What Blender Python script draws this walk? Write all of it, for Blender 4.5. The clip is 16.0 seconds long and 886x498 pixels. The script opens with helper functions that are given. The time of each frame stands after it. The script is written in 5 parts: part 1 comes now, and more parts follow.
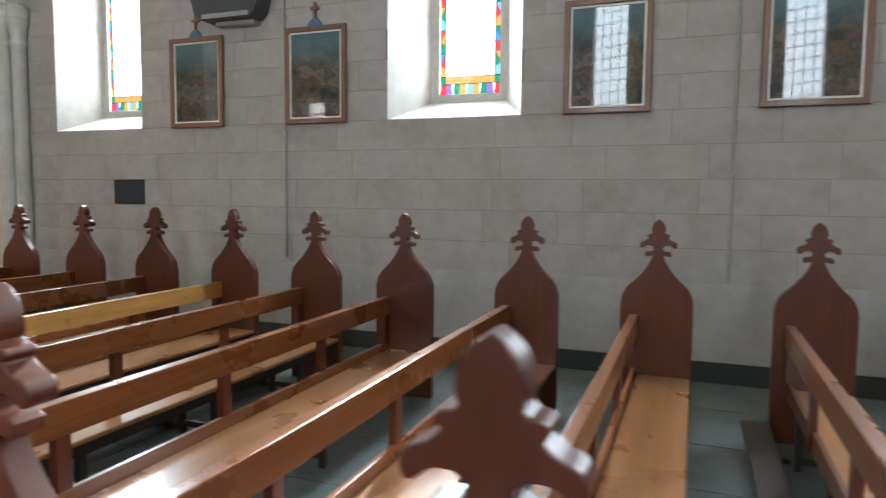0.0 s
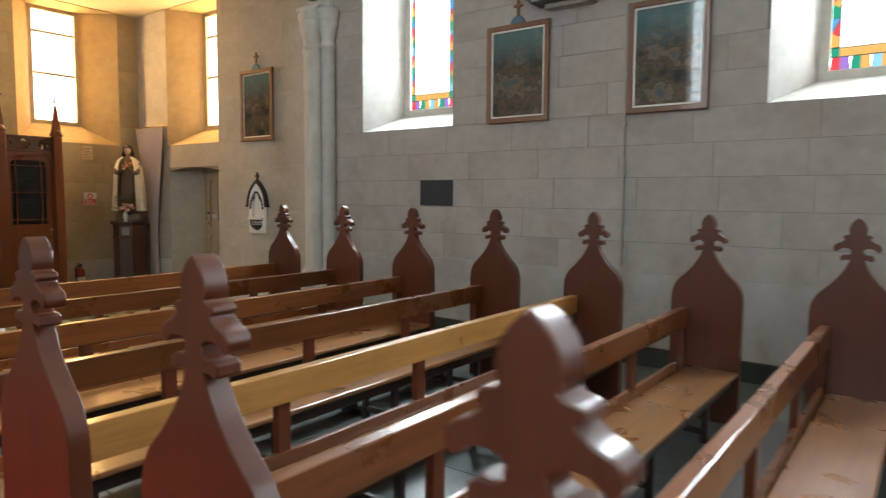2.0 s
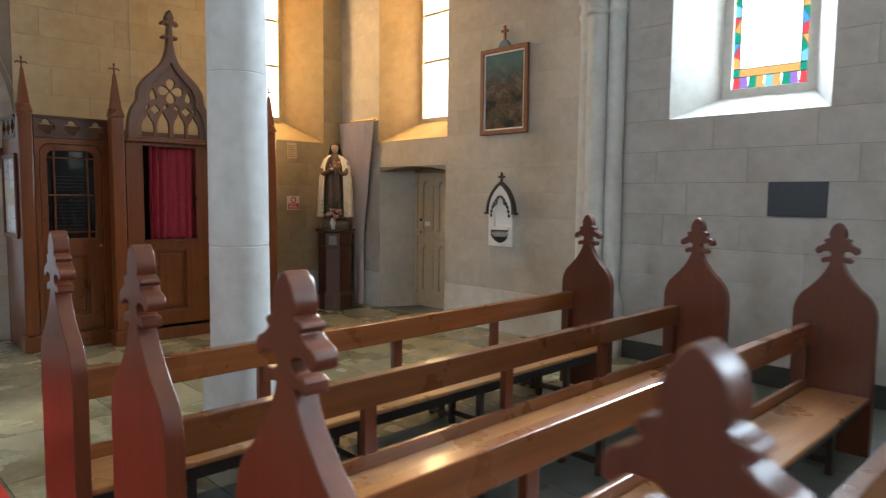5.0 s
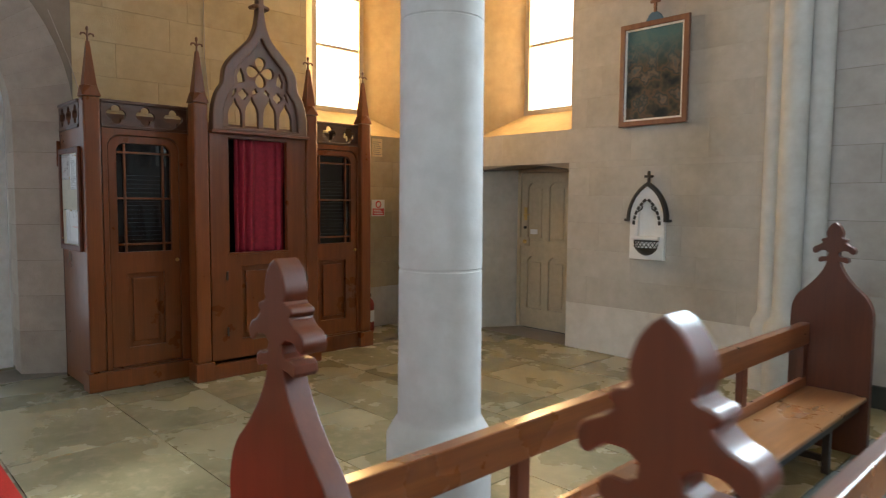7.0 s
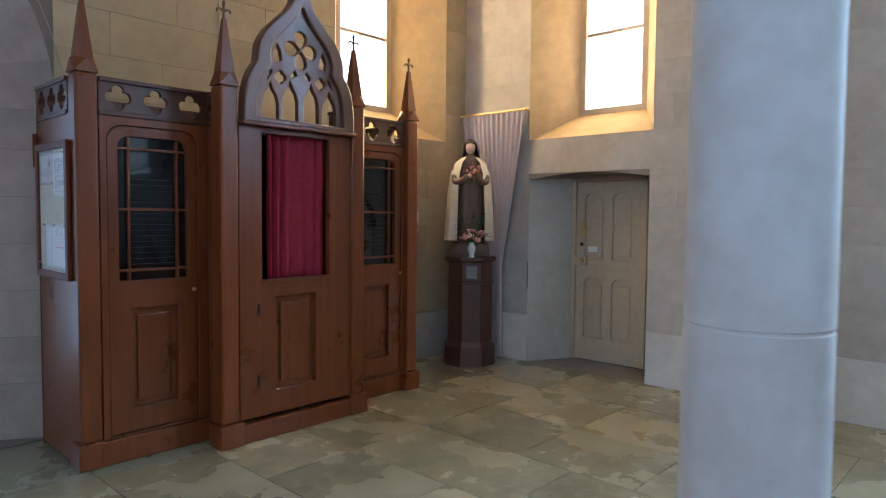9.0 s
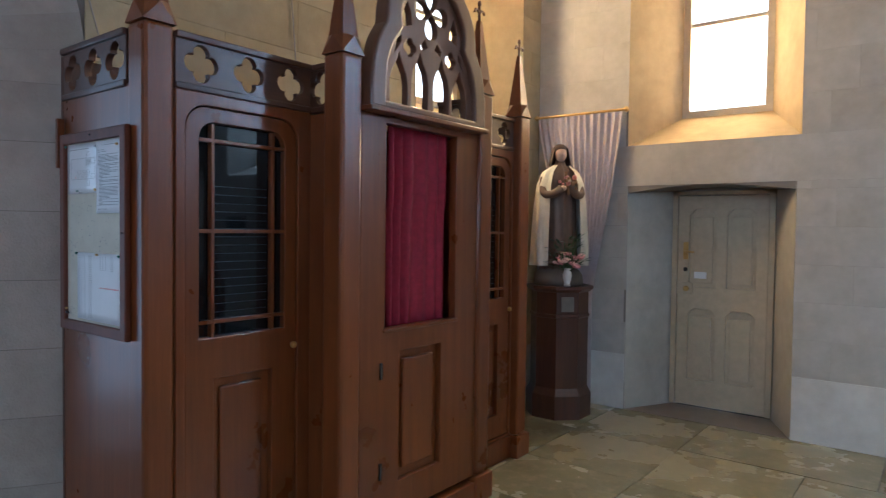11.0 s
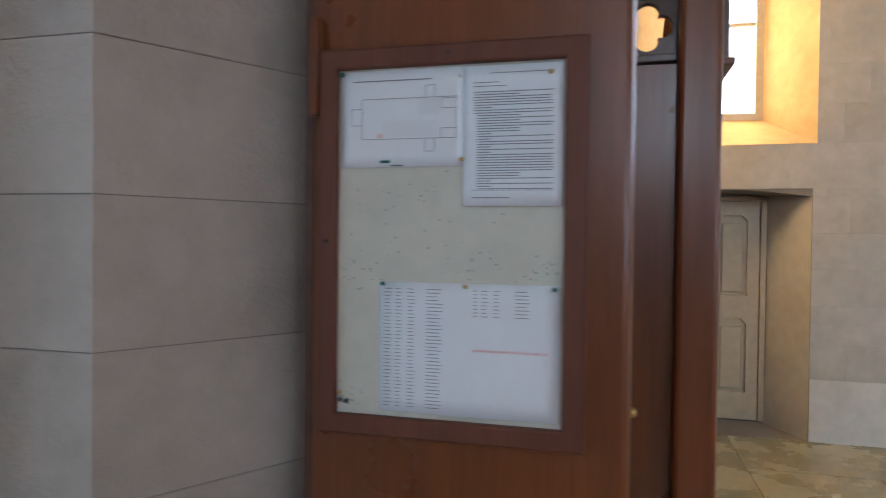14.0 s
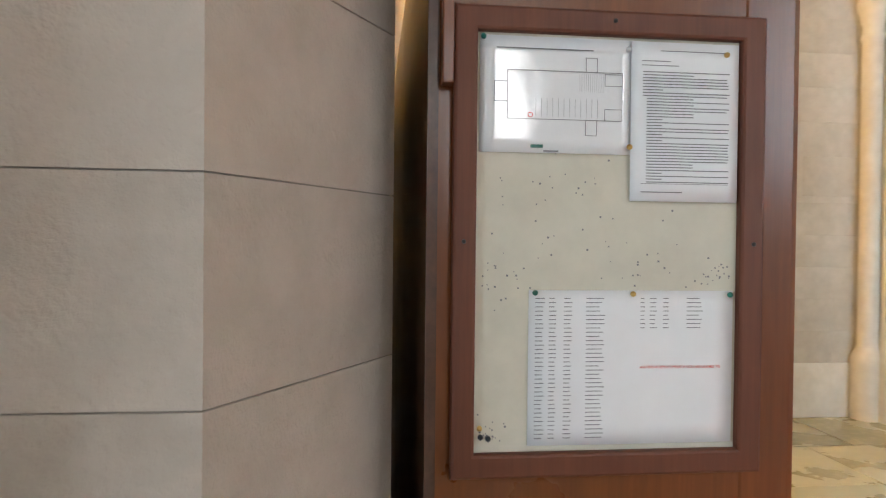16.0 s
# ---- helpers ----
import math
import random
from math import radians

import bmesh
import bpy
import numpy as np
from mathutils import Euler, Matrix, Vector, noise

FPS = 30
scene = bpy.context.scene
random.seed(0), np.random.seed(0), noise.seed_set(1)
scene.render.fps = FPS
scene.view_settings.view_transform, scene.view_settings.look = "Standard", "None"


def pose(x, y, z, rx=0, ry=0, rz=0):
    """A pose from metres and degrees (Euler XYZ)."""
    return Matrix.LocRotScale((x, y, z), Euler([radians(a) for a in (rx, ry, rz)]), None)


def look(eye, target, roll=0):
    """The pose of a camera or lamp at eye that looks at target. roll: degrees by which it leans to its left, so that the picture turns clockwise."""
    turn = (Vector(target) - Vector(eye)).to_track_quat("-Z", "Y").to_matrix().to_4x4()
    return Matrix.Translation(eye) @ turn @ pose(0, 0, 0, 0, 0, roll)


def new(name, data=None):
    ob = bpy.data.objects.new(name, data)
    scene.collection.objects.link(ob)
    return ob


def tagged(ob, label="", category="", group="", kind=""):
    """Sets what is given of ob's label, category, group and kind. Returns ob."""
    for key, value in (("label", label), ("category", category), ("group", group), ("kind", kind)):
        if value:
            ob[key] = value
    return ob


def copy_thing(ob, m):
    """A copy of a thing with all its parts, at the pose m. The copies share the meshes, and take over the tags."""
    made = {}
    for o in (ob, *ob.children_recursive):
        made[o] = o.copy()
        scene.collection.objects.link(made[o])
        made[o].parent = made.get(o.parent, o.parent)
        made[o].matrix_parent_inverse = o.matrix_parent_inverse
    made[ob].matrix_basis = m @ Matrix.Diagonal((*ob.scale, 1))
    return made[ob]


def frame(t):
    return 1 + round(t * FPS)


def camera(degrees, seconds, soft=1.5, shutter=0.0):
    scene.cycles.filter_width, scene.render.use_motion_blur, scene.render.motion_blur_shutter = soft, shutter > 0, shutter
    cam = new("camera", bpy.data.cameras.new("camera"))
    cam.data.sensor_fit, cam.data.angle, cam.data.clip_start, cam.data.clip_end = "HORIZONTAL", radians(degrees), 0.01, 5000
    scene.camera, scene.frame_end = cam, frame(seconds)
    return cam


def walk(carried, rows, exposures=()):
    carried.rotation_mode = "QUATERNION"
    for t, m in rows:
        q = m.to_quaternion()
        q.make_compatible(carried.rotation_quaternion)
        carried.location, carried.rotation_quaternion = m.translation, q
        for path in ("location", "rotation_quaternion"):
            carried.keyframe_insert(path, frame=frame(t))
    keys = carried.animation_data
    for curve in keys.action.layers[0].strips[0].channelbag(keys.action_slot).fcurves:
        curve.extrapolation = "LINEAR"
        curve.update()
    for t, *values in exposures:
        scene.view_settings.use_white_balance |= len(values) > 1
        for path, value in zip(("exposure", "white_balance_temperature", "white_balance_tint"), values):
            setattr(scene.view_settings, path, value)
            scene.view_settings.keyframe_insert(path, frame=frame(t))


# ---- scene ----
cam = camera(67.87, 16.0, soft=1.2, shutter=0.4)
ROWS = [
    (0, -0.046, -0.092, 1.536, 20.91, -4.60, -0.52),
    (0.5, -0.479, -0.087, 1.526, 24.68, -4.55, -0.39),
    (1, -0.946, -0.041, 1.542, 29.12, -4.59, -0.46),
    (1.5, -1.377, -0.054, 1.538, 33.65, -4.55, -0.39),
    (2, -1.802, -0.011, 1.511, 36.94, -4.55, -0.37),
    (2.5, -2.274, 0.012, 1.514, 40.42, -4.39, -0.40),
    (3, -2.689, -0.035, 1.510, 42.16, -4.35, -0.41),
    (3.5, -3.091, 0.016, 1.503, 42.73, -4.46, -0.38),
    (4, -3.530, 0.000, 1.499, 44.20, -4.41, -0.48),
    (4.5, -3.987, -0.030, 1.513, 45.40, -4.41, -0.51),
    (5, -4.513, 0.053, 1.555, 45.91, -4.59, -0.52),
    (5.2, -4.732, 0.042, 1.554, 46.14, -4.55, -0.47),
    (7.3, -6.517, 0.052, 1.528, 46.66, -3.98, -0.56),
    (7.5, -6.661, 0.097, 1.538, 46.54, -3.69, -0.57),
    (8, -7.042, 0.148, 1.510, 46.02, -3.30, -0.65),
    (8.2, -7.211, 0.141, 1.511, 45.48, -3.23, -0.60),
    (10.3, -8.978, 0.313, 1.535, 38.57, -2.00, -0.72),
    (10.5, -9.187, 0.309, 1.552, 38.17, -1.78, -0.72),
    (11, -9.630, 0.302, 1.549, 37.88, -1.70, -0.70),
    (11.5, -10.028, 0.378, 1.531, 36.06, -1.40, -0.69),
    (12, -10.459, 0.420, 1.547, 28.77, -1.01, -0.92),
    (12.5, -10.857, 0.356, 1.548, 21.25, -0.87, -0.88),
    (13, -11.324, 0.377, 1.533, 17.54, -0.84, -0.81),
    (13.5, -11.760, 0.275, 1.526, 15.79, -0.75, -0.74),
    (14, -12.134, 0.208, 1.528, 14.48, -0.91, -0.64),
    (14.5, -12.498, 0.250, 1.537, 13.08, -0.89, -0.66),
    (15, -12.727, 0.156, 1.534, 10.65, -0.82, -0.92),
    (15.5, -12.783, 0.228, 1.529, 2.94, -1.25, -0.87),
    (16, -12.915, 0.401, 1.522, -6.01, -0.77, -0.60),
]
EXPOSURES = [(0.0, 0.4, 6400, 10), (1.5, 0.25, 6700, 10), (3.5, 0.3, 6300, 8), (5.0, 0.35, 6000, 8), (7.3, 0.4, 6100, 8), (8.2, 0.4, 4900, 7), (11.0, 0.35, 4750, 7), (12.5, 0.22, 4900, 8), (13.5, 0.4, 5300, 9), (14.5, 1.2, 5800, 9), (15.0, 1.65, 6400, 9), (15.5, 1.5, 6300, 9), (16.0, 1.4, 6400, 9)]
walk(cam, [(t, pose(x, y, z, 90 + pitch, roll, yaw)) for t, x, y, z, yaw, pitch, roll in ROWS], EXPOSURES)
FLOOR = -0.06

# ---- world and lights ----
world = bpy.data.worlds.new("sky_world")
scene.world = world
world.use_nodes = True
wn = world.node_tree.nodes
sky = wn.new("ShaderNodeTexSky")
sky.sky_type, sky.sun_disc = "NISHITA", False
sky.sun_elevation, sky.sun_rotation = radians(48), radians(20)
world.node_tree.links.new(sky.outputs[0], wn["Background"].inputs[0])
wn["Background"].inputs[1].default_value = 0.1


def daylight(name, centre, size, turn, radiance, colour):
    """Sky light standing just outside a window, shining in."""
    lamp = bpy.data.lights.new(name, "AREA")
    lamp.shape, lamp.size, lamp.size_y = "RECTANGLE", size[0], size[1]
    lamp.energy = radiance * math.pi * size[0] * size[1]
    lamp.color = colour
    ob = new(name, lamp)
    ob.matrix_world = pose(*centre, 90, 0, turn)
    return ob


# an area lamp shines along its -Z: turned 90 about x it shines along +y; turn spins that about z
COOL, WHITE, AMBER = (0.78, 0.91, 1.0), (1.0, 0.98, 0.95), (1.0, 0.55, 0.14)
NORTH, SOUTH, PORCH = 43.0, 12.0, 21.0
# The third north lamp belongs to an unseen window, added for its light.
for k, x in enumerate((-6.88, -2.28, 2.3)):
    daylight("window_light_north", (x, 6.72, 4.45), (0.95, 4.2), 180, NORTH, COOL)
    daylight("window_light_south", (x, -6.5, 4.75), (0.9, 4.4), 0, SOUTH, COOL)
daylight("window_light_porch_side", (-11.34, 6.86, 3.55), (0.9, 1.95), 180, PORCH, AMBER)
daylight("window_light_loft_south", (-11.34, -6.5, 3.55), (0.8, 1.8), 0, SOUTH * 0.5, WHITE)
daylight("window_light_porch_end", (-13.62, 4.9, 3.55), (0.9, 1.95), -90, PORCH, AMBER)
# Added inside the porch, standing in for daylight from an unseen outer door.
daylight("window_light_entrance", (-15.38, 0.0, 1.5), (2.2, 2.8), -90, 0.6, (0.70, 0.86, 1.0))
lamp = bpy.data.lights.new("sun", "SUN")
lamp.energy, lamp.angle, lamp.color = 3.2, radians(3), (1.0, 0.94, 0.84)
new("sun", lamp).matrix_world = look((0, 0, 0), (0.95, -4.05, -2.25))


def bright_backdrop(name, centre, size, plane, colour, strength):
    """Plain glowing sheet for the daylight outside an opening."""
    mat = bpy.data.materials.new(name)
    mat.use_nodes = True
    n = mat.node_tree.nodes
    e = n.new("ShaderNodeEmission")
    e.inputs[0].default_value, e.inputs[1].default_value = (*colour, 1), strength
    mat.node_tree.links.new(e.outputs[0], n["Material Output"].inputs[0])
    me = bpy.data.meshes.new(name)
    u, v = size[0] / 2, size[1] / 2
    pts = [(-u, 0, -v), (u, 0, -v), (u, 0, v), (-u, 0, v)] if plane == "xz" else [(0, -u, -v), (0, u, -v), (0, u, v), (0, -u, v)]
    me.from_pydata(pts, [], [(0, 1, 2, 3)])
    me.materials.append(mat)
    ob = new(name, me)
    ob.location = centre
    ob.visible_shadow = False
    return tagged(ob, "plain glowing sheet for the daylight outside", "sky", kind="structure")


SKY_GLOW = (0.95, 0.98, 1.0)
bright_backdrop("backdrop", (-1.9, 7.4, 4.4), (14.4, 6.0), "xz", SKY_GLOW, 3.2)
bright_backdrop("backdrop", (-4.2, -7.2, 4.6), (18.0, 6.0), "xz", (0.80, 0.92, 1.0), 3.2)
bright_backdrop("backdrop", (-11.7, 7.4, 3.5), (5.0, 5.0), "xz", (1.0, 0.97, 0.92), 3.2)
bright_backdrop("backdrop", (-14.3, 4.8, 3.5), (5.0, 5.0), "yz", (1.0, 0.95, 0.84), 3.2)
# Glow added before the closed porch wall, for the unseen outer door.
bright_backdrop("backdrop", (-15.46, 0.0, 1.5), (2.3, 3.0), "yz", (0.80, 0.92, 1.0), 0.7)


# ---- materials ----
def nodes_of(name):
    mat = bpy.data.materials.new(name)
    mat.use_nodes = True
    nt = mat.node_tree
    return mat, nt.nodes, nt.links, nt.nodes["Principled BSDF"]


def ramp(n, stops):
    r = n.new("ShaderNodeValToRGB")
    e = r.color_ramp.elements
    while len(e) < len(stops):
        e.new(0.5)
    for el, (p, c) in zip(e, stops):
        el.position, el.color = p, (*c, 1)
    return r


def mixed(n, l, kind, fac, a, b):
    m = n.new("ShaderNodeMix")
    m.data_type, m.blend_type = "RGBA", kind
    if isinstance(fac, float):
        m.inputs[0].default_value = fac
    else:
        l.new(fac, m.inputs[0])
    for i, v in ((6, a), (7, b)):
        if isinstance(v, tuple):
            m.inputs[i].default_value = (*v, 1)
        else:
            l.new(v, m.inputs[i])
    return m.outputs[2]


def noise_tex(n, l, vec, scale, detail=6.0, rough=0.6):
    t = n.new("ShaderNodeTexNoise")
    t.inputs["Scale"].default_value, t.inputs["Detail"].default_value, t.inputs["Roughness"].default_value = scale, detail, rough
    l.new(vec, t.inputs["Vector"])
    return t.outputs["Fac"]


def bumped(n, l, bsdf, height, strength, dist):
    b = n.new("ShaderNodeBump")
    b.inputs["Strength"].default_value, b.inputs["Distance"].default_value = strength, dist
    l.new(height, b.inputs["Height"])
    l.new(b.outputs[0], bsdf.inputs["Normal"])


def coords(n, l, scale=(1, 1, 1), spread=True):
    """Object coordinates at true size, shifted by the object's own random number."""
    tc = n.new("ShaderNodeTexCoord")
    mp = n.new("ShaderNodeMapping")
    mp.inputs["Scale"].default_value = scale
    l.new(tc.outputs["Object"], mp.inputs["Vector"])
    info = n.new("ShaderNodeObjectInfo")
    if spread:
        k = n.new("ShaderNodeMath")
        k.operation = "MULTIPLY"
        k.inputs[1].default_value = 37.0
        l.new(info.outputs["Random"], k.inputs[0])
        l.new(k.outputs[0], mp.inputs["Location"])
    return mp.outputs[0], info.outputs["Random"]


def wood(name, dark, light, axis, rough=0.32, vary=0.35, coat=0.35):
    mat, n, l, b = nodes_of(name)
    s = [22.0, 22.0, 22.0]
    s["xyz".index(axis)] = 1.1
    v, rnd = coords(n, l, tuple(s))
    grain = noise_tex(n, l, v, 1.0, 7.0, 0.62)
    fine = noise_tex(n, l, v, 6.0, 4.0, 0.6)
    v2, _ = coords(n, l, (1.0, 1.0, 1.0))
    wear = noise_tex(n, l, v2, 2.6, 5.0, 0.6)
    c = ramp(n, [(0.22, dark), (0.78, light)])
    l.new(grain, c.inputs[0])
    pores = ramp(n, [(0.25, (0.76, 0.74, 0.72)), (0.62, (1, 1, 1))])
    l.new(fine, pores.inputs[0])
    col = mixed(n, l, "MULTIPLY", 0.7, c.outputs[0], pores.outputs[0])
    worn = ramp(n, [(0.2, (0.78, 0.76, 0.74)), (0.8, (1.12, 1.1, 1.08))])
    l.new(wear, worn.inputs[0])
    col = mixed(n, l, "MULTIPLY", 0.8, col, worn.outputs[0])
    per = ramp(n, [(0.0, (1 - vary, 1 - vary, 1 - vary)), (1.0, (1 + vary * 0.4, 1 + vary * 0.35, 1 + vary * 0.3))])
    l.new(rnd, per.inputs[0])
    col = mixed(n, l, "MULTIPLY", 1.0, col, per.outputs[0])
    l.new(col, b.inputs["Base Color"])
    rr = n.new("ShaderNodeMapRange")
    rr.inputs["To Min"].default_value, rr.inputs["To Max"].default_value = rough - 0.07, rough + 0.14
    l.new(wear, rr.inputs["Value"])
    l.new(rr.outputs[0], b.inputs["Roughness"])
    b.inputs["Coat Weight"].default_value, b.inputs["Coat Roughness"].default_value = coat, 0.16
    bumped(n, l, b, grain, 0.12, 0.004)
    return mat


def masonry(name, base, vary=0.12, rough=0.85, stain=(0.62, 0.56, 0.48), bump=0.35):
    mat, n, l, b = nodes_of(name)
    v, rnd = coords(n, l)
    big = noise_tex(n, l, v, 1.3, 6.0, 0.65)
    mid = noise_tex(n, l, v, 9.0, 6.0, 0.6)
    small = noise_tex(n, l, v, 70.0, 4.0, 0.6)
    t1 = ramp(n, [(0.3, tuple(x * y for x, y in zip(base, stain))), (0.58, base)])
    l.new(big, t1.inputs[0])
    t2 = ramp(n, [(0.25, (0.84, 0.83, 0.82)), (0.7, (1.06, 1.06, 1.06))])
    l.new(mid, t2.inputs[0])
    col = mixed(n, l, "MULTIPLY", 0.75, mixed(n, l, "MIX", 0.45, base, t1.outputs[0]), t2.outputs[0])
    per = ramp(n, [(0.0, (1 - vary,) * 3), (1.0, (1 + vary * 0.6, 1 + vary * 0.55, 1 + vary * 0.5))])
    l.new(rnd, per.inputs[0])
    col = mixed(n, l, "MULTIPLY", 1.0, col, per.outputs[0])
    l.new(col, b.inputs["Base Color"])
    b.inputs["Roughness"].default_value = rough
    h = n.new("ShaderNodeMath")
    h.operation = "ADD"
    l.new(mid, h.inputs[0]), l.new(small, h.inputs[1])
    bumped(n, l, b, h.outputs[0], bump, 0.004)
    return mat


def flagstone(name):
    """Worn flagstone: dark damp mottling, pale flaked patches and fine scratches."""
    mat, n, l, b = nodes_of(name)
    v, rnd = coords(n, l)
    mott = noise_tex(n, l, v, 1.9, 5.0, 0.56)
    flake = noise_tex(n, l, v, 11.0, 8.0, 0.62)
    fine = noise_tex(n, l, v, 60.0, 4.0, 0.6)
    c = ramp(n, [(0.22, (0.17, 0.16, 0.095)), (0.50, (0.29, 0.27, 0.17)), (0.80, (0.42, 0.395, 0.27))])
    l.new(mott, c.inputs[0])
    p = ramp(n, [(0.50, (0, 0, 0)), (0.74, (0.6, 0.6, 0.6))])
    l.new(flake, p.inputs[0])
    col = mixed(n, l, "MIX", p.outputs[0], c.outputs[0], (0.44, 0.41, 0.29))
    per = ramp(n, [(0.0, (0.78, 0.79, 0.78)), (1.0, (1.12, 1.1, 1.06))])
    l.new(rnd, per.inputs[0])
    col = mixed(n, l, "MULTIPLY", 1.0, col, per.outputs[0])
    l.new(col, b.inputs["Base Color"])
    rr = n.new("ShaderNodeMapRange")
    rr.inputs["From Min"].default_value, rr.inputs["From Max"].default_value = 0.35, 0.65
    rr.inputs["To Min"].default_value, rr.inputs["To Max"].default_value = 0.19, 0.34
    l.new(mott, rr.inputs["Value"])
    l.new(rr.outputs[0], b.inputs["Roughness"])
    h = n.new("ShaderNodeMath")
    h.operation = "ADD"
    l.new(flake, h.inputs[0]), l.new(fine, h.inputs[1])
    b.inputs["Specular IOR Level"].default_value = 1.0
    bumped(n, l, b, h.outputs[0], 0.22, 0.003)
    return mat


def paint(name, colour, rough=0.5, metal=0.0, vary=0.12, scale=14.0, bump=0.08):
    mat, n, l, b = nodes_of(name)
    v, _ = coords(n, l)
    f = noise_tex(n, l, v, scale)
    r = ramp(n, [(0.3, tuple(c * (1 - vary) for c in colour)), (0.7, tuple(min(1.0, c * (1 + vary * 0.5)) for c in colour))])
    l.new(f, r.inputs[0])
    l.new(r.outputs[0], b.inputs["Base Color"])
    b.inputs["Roughness"].default_value, b.inputs["Metallic"].default_value = rough, metal
    bumped(n, l, b, f, bump, 0.002)
    return mat


def clear_glass(name, colour=(1, 1, 1), gloss=0.06):
    """Thin pane: straight through in its colour, with a Fresnel sheen."""
    mat, n, l, b = nodes_of(name)
    t = n.new("ShaderNodeBsdfTransparent")
    t.inputs[0].default_value = (*colour, 1)
    g = n.new("ShaderNodeBsdfGlossy")
    g.inputs["Roughness"].default_value = gloss
    fr = n.new("ShaderNodeLayerWeight")
    fr.inputs[0].default_value = 0.25
    k = n.new("ShaderNodeMath")
    k.operation = "MULTIPLY"
    k.inputs[1].default_value = 0.22
    l.new(fr.outputs["Facing"], k.inputs[0])
    m = n.new("ShaderNodeMixShader")
    l.new(k.outputs[0], m.inputs[0]), l.new(t.outputs[0], m.inputs[1]), l.new(g.outputs[0], m.inputs[2])
    l.new(m.outputs[0], n["Material Output"].inputs[0])
    return mat


PANEL_WOOD = wood("pew_end_wood", (0.095, 0.021, 0.007), (0.15, 0.036, 0.011), "z", 0.34, 0.25, 0.2)
RAIL_WOOD = wood("pew_rail_wood", (0.16, 0.046, 0.013), (0.33, 0.115, 0.031), "y", 0.26, 0.5, 0.6)
HONEY_WOOD = wood("honey_rail_wood", (0.42, 0.20, 0.055), (0.58, 0.32, 0.10), "y", 0.26, 0.1, 0.6)
SEAT_WOOD = wood("pew_seat_wood", (0.28, 0.11, 0.038), (0.50, 0.24, 0.085), "y", 0.26, 0.3, 0.6)
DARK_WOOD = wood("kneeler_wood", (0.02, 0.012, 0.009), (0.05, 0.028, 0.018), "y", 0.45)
CONF_WOOD = wood("confessional_wood", (0.13, 0.033, 0.0072), (0.23, 0.069, 0.0155), "z", 0.27, 0.12, 0.1)
CONF_DARK = wood("confessional_cornice_wood", (0.055, 0.022, 0.013), (0.11, 0.045, 0.024), "y", 0.4, 0.1)
TRACERY_WOOD = wood("tracery_wood", (0.10, 0.045, 0.026), (0.18, 0.085, 0.048), "z", 0.38, 0.1)
BOARD_WOOD = wood("board_frame_wood", (0.10, 0.026, 0.011), (0.17, 0.05, 0.021), "z", 0.5, 0.1, 0.0)
PEDESTAL_WOOD = wood("pedestal_wood", (0.05, 0.018, 0.011), (0.10, 0.036, 0.02), "z", 0.35, 0.1)
FRAME_WOOD = wood("picture_frame_wood", (0.16, 0.07, 0.04), (0.27, 0.13, 0.075), "z", 0.45, 0.15)
PLASTER = masonry("porch_plaster", (0.48, 0.455, 0.42), 0.015, bump=0.2)
STONE = masonry("wall_stone", (0.435, 0.405, 0.385), 0.035)
MORTAR = masonry("wall_joints", (0.24, 0.215, 0.19), 0.0)
DADO_NAVE = masonry("nave_dado_render", (0.45, 0.435, 0.425), 0.05)
DADO = masonry("dado_render", (0.60, 0.585, 0.56), 0.05)
PIER = masonry("pier_stone", (0.49, 0.425, 0.37), 0.07, stain=(0.55, 0.52, 0.49), bump=1.0)
SHAFT = masonry("column_stone", (0.58, 0.58, 0.57), 0.05, bump=0.2)
# Cream plaster and grey stone, with amber window light mixed into their base colour.
PORCH_REVEAL_AMBER = masonry("porch_reveal_plaster_amber_lit", (0.54, 0.415, 0.225), 0.03, bump=0.15)
END_STONE_AMBER = masonry("end_wall_stone_amber_lit", (0.48, 0.41, 0.275), 0.02)
REVEAL = masonry("reveal_plaster", (0.50, 0.485, 0.445), 0.03, bump=0.15)
CEIL = masonry("ceiling_plaster", (0.72, 0.66, 0.5), 0.03, bump=0.15)
SLAB = flagstone("floor_slab")
TILE = masonry("nave_floor_tile", (0.17, 0.205, 0.205), 0.12, 0.2, (0.5, 0.52, 0.52), 0.15)
GROUT = masonry("floor_joint", (0.13, 0.125, 0.11), 0.0)
SKIRT = paint("dark_skirting", (0.035, 0.04, 0.036), 0.6)
DOOR_PAINT = paint("cream_door_paint", (0.50, 0.42, 0.29), 0.45)
FRAME_PAINT = paint("window_frame_paint", (0.55, 0.47, 0.36), 0.5)
GREY_FRAME = paint("stone_window_frame", (0.55, 0.52, 0.47), 0.7)
WHITE_PAINT = paint("white_paint", (0.76, 0.78, 0.80), 0.4)
LEAD = paint("lead_came", (0.03, 0.03, 0.03), 0.5)
BRASS = paint("brass", (0.62, 0.43, 0.16), 0.28, 1.0)
STEEL = paint("steel", (0.5, 0.5, 0.5), 0.3, 1.0)
BLACK = paint("black_hose_and_shade", (0.012, 0.011, 0.011), 0.7)
VELVET = paint("crimson_curtain", (0.30, 0.012, 0.035), 0.75, 0.0, 0.25, 30.0)
DRAPE = paint("lilac_grey_drape", (0.52, 0.46, 0.48), 0.7, 0.0, 0.1, 30.0)
PAPER = paint("white_paper", (0.80, 0.81, 0.84), 0.55, 0.0, 0.03)
GLOSSY_PAPER = paint("laminated_paper", (0.80, 0.81, 0.84), 0.05, 0.0, 0.03, 9.0, 1.0)
INK = paint("grey_ink", (0.18, 0.18, 0.20), 0.7)
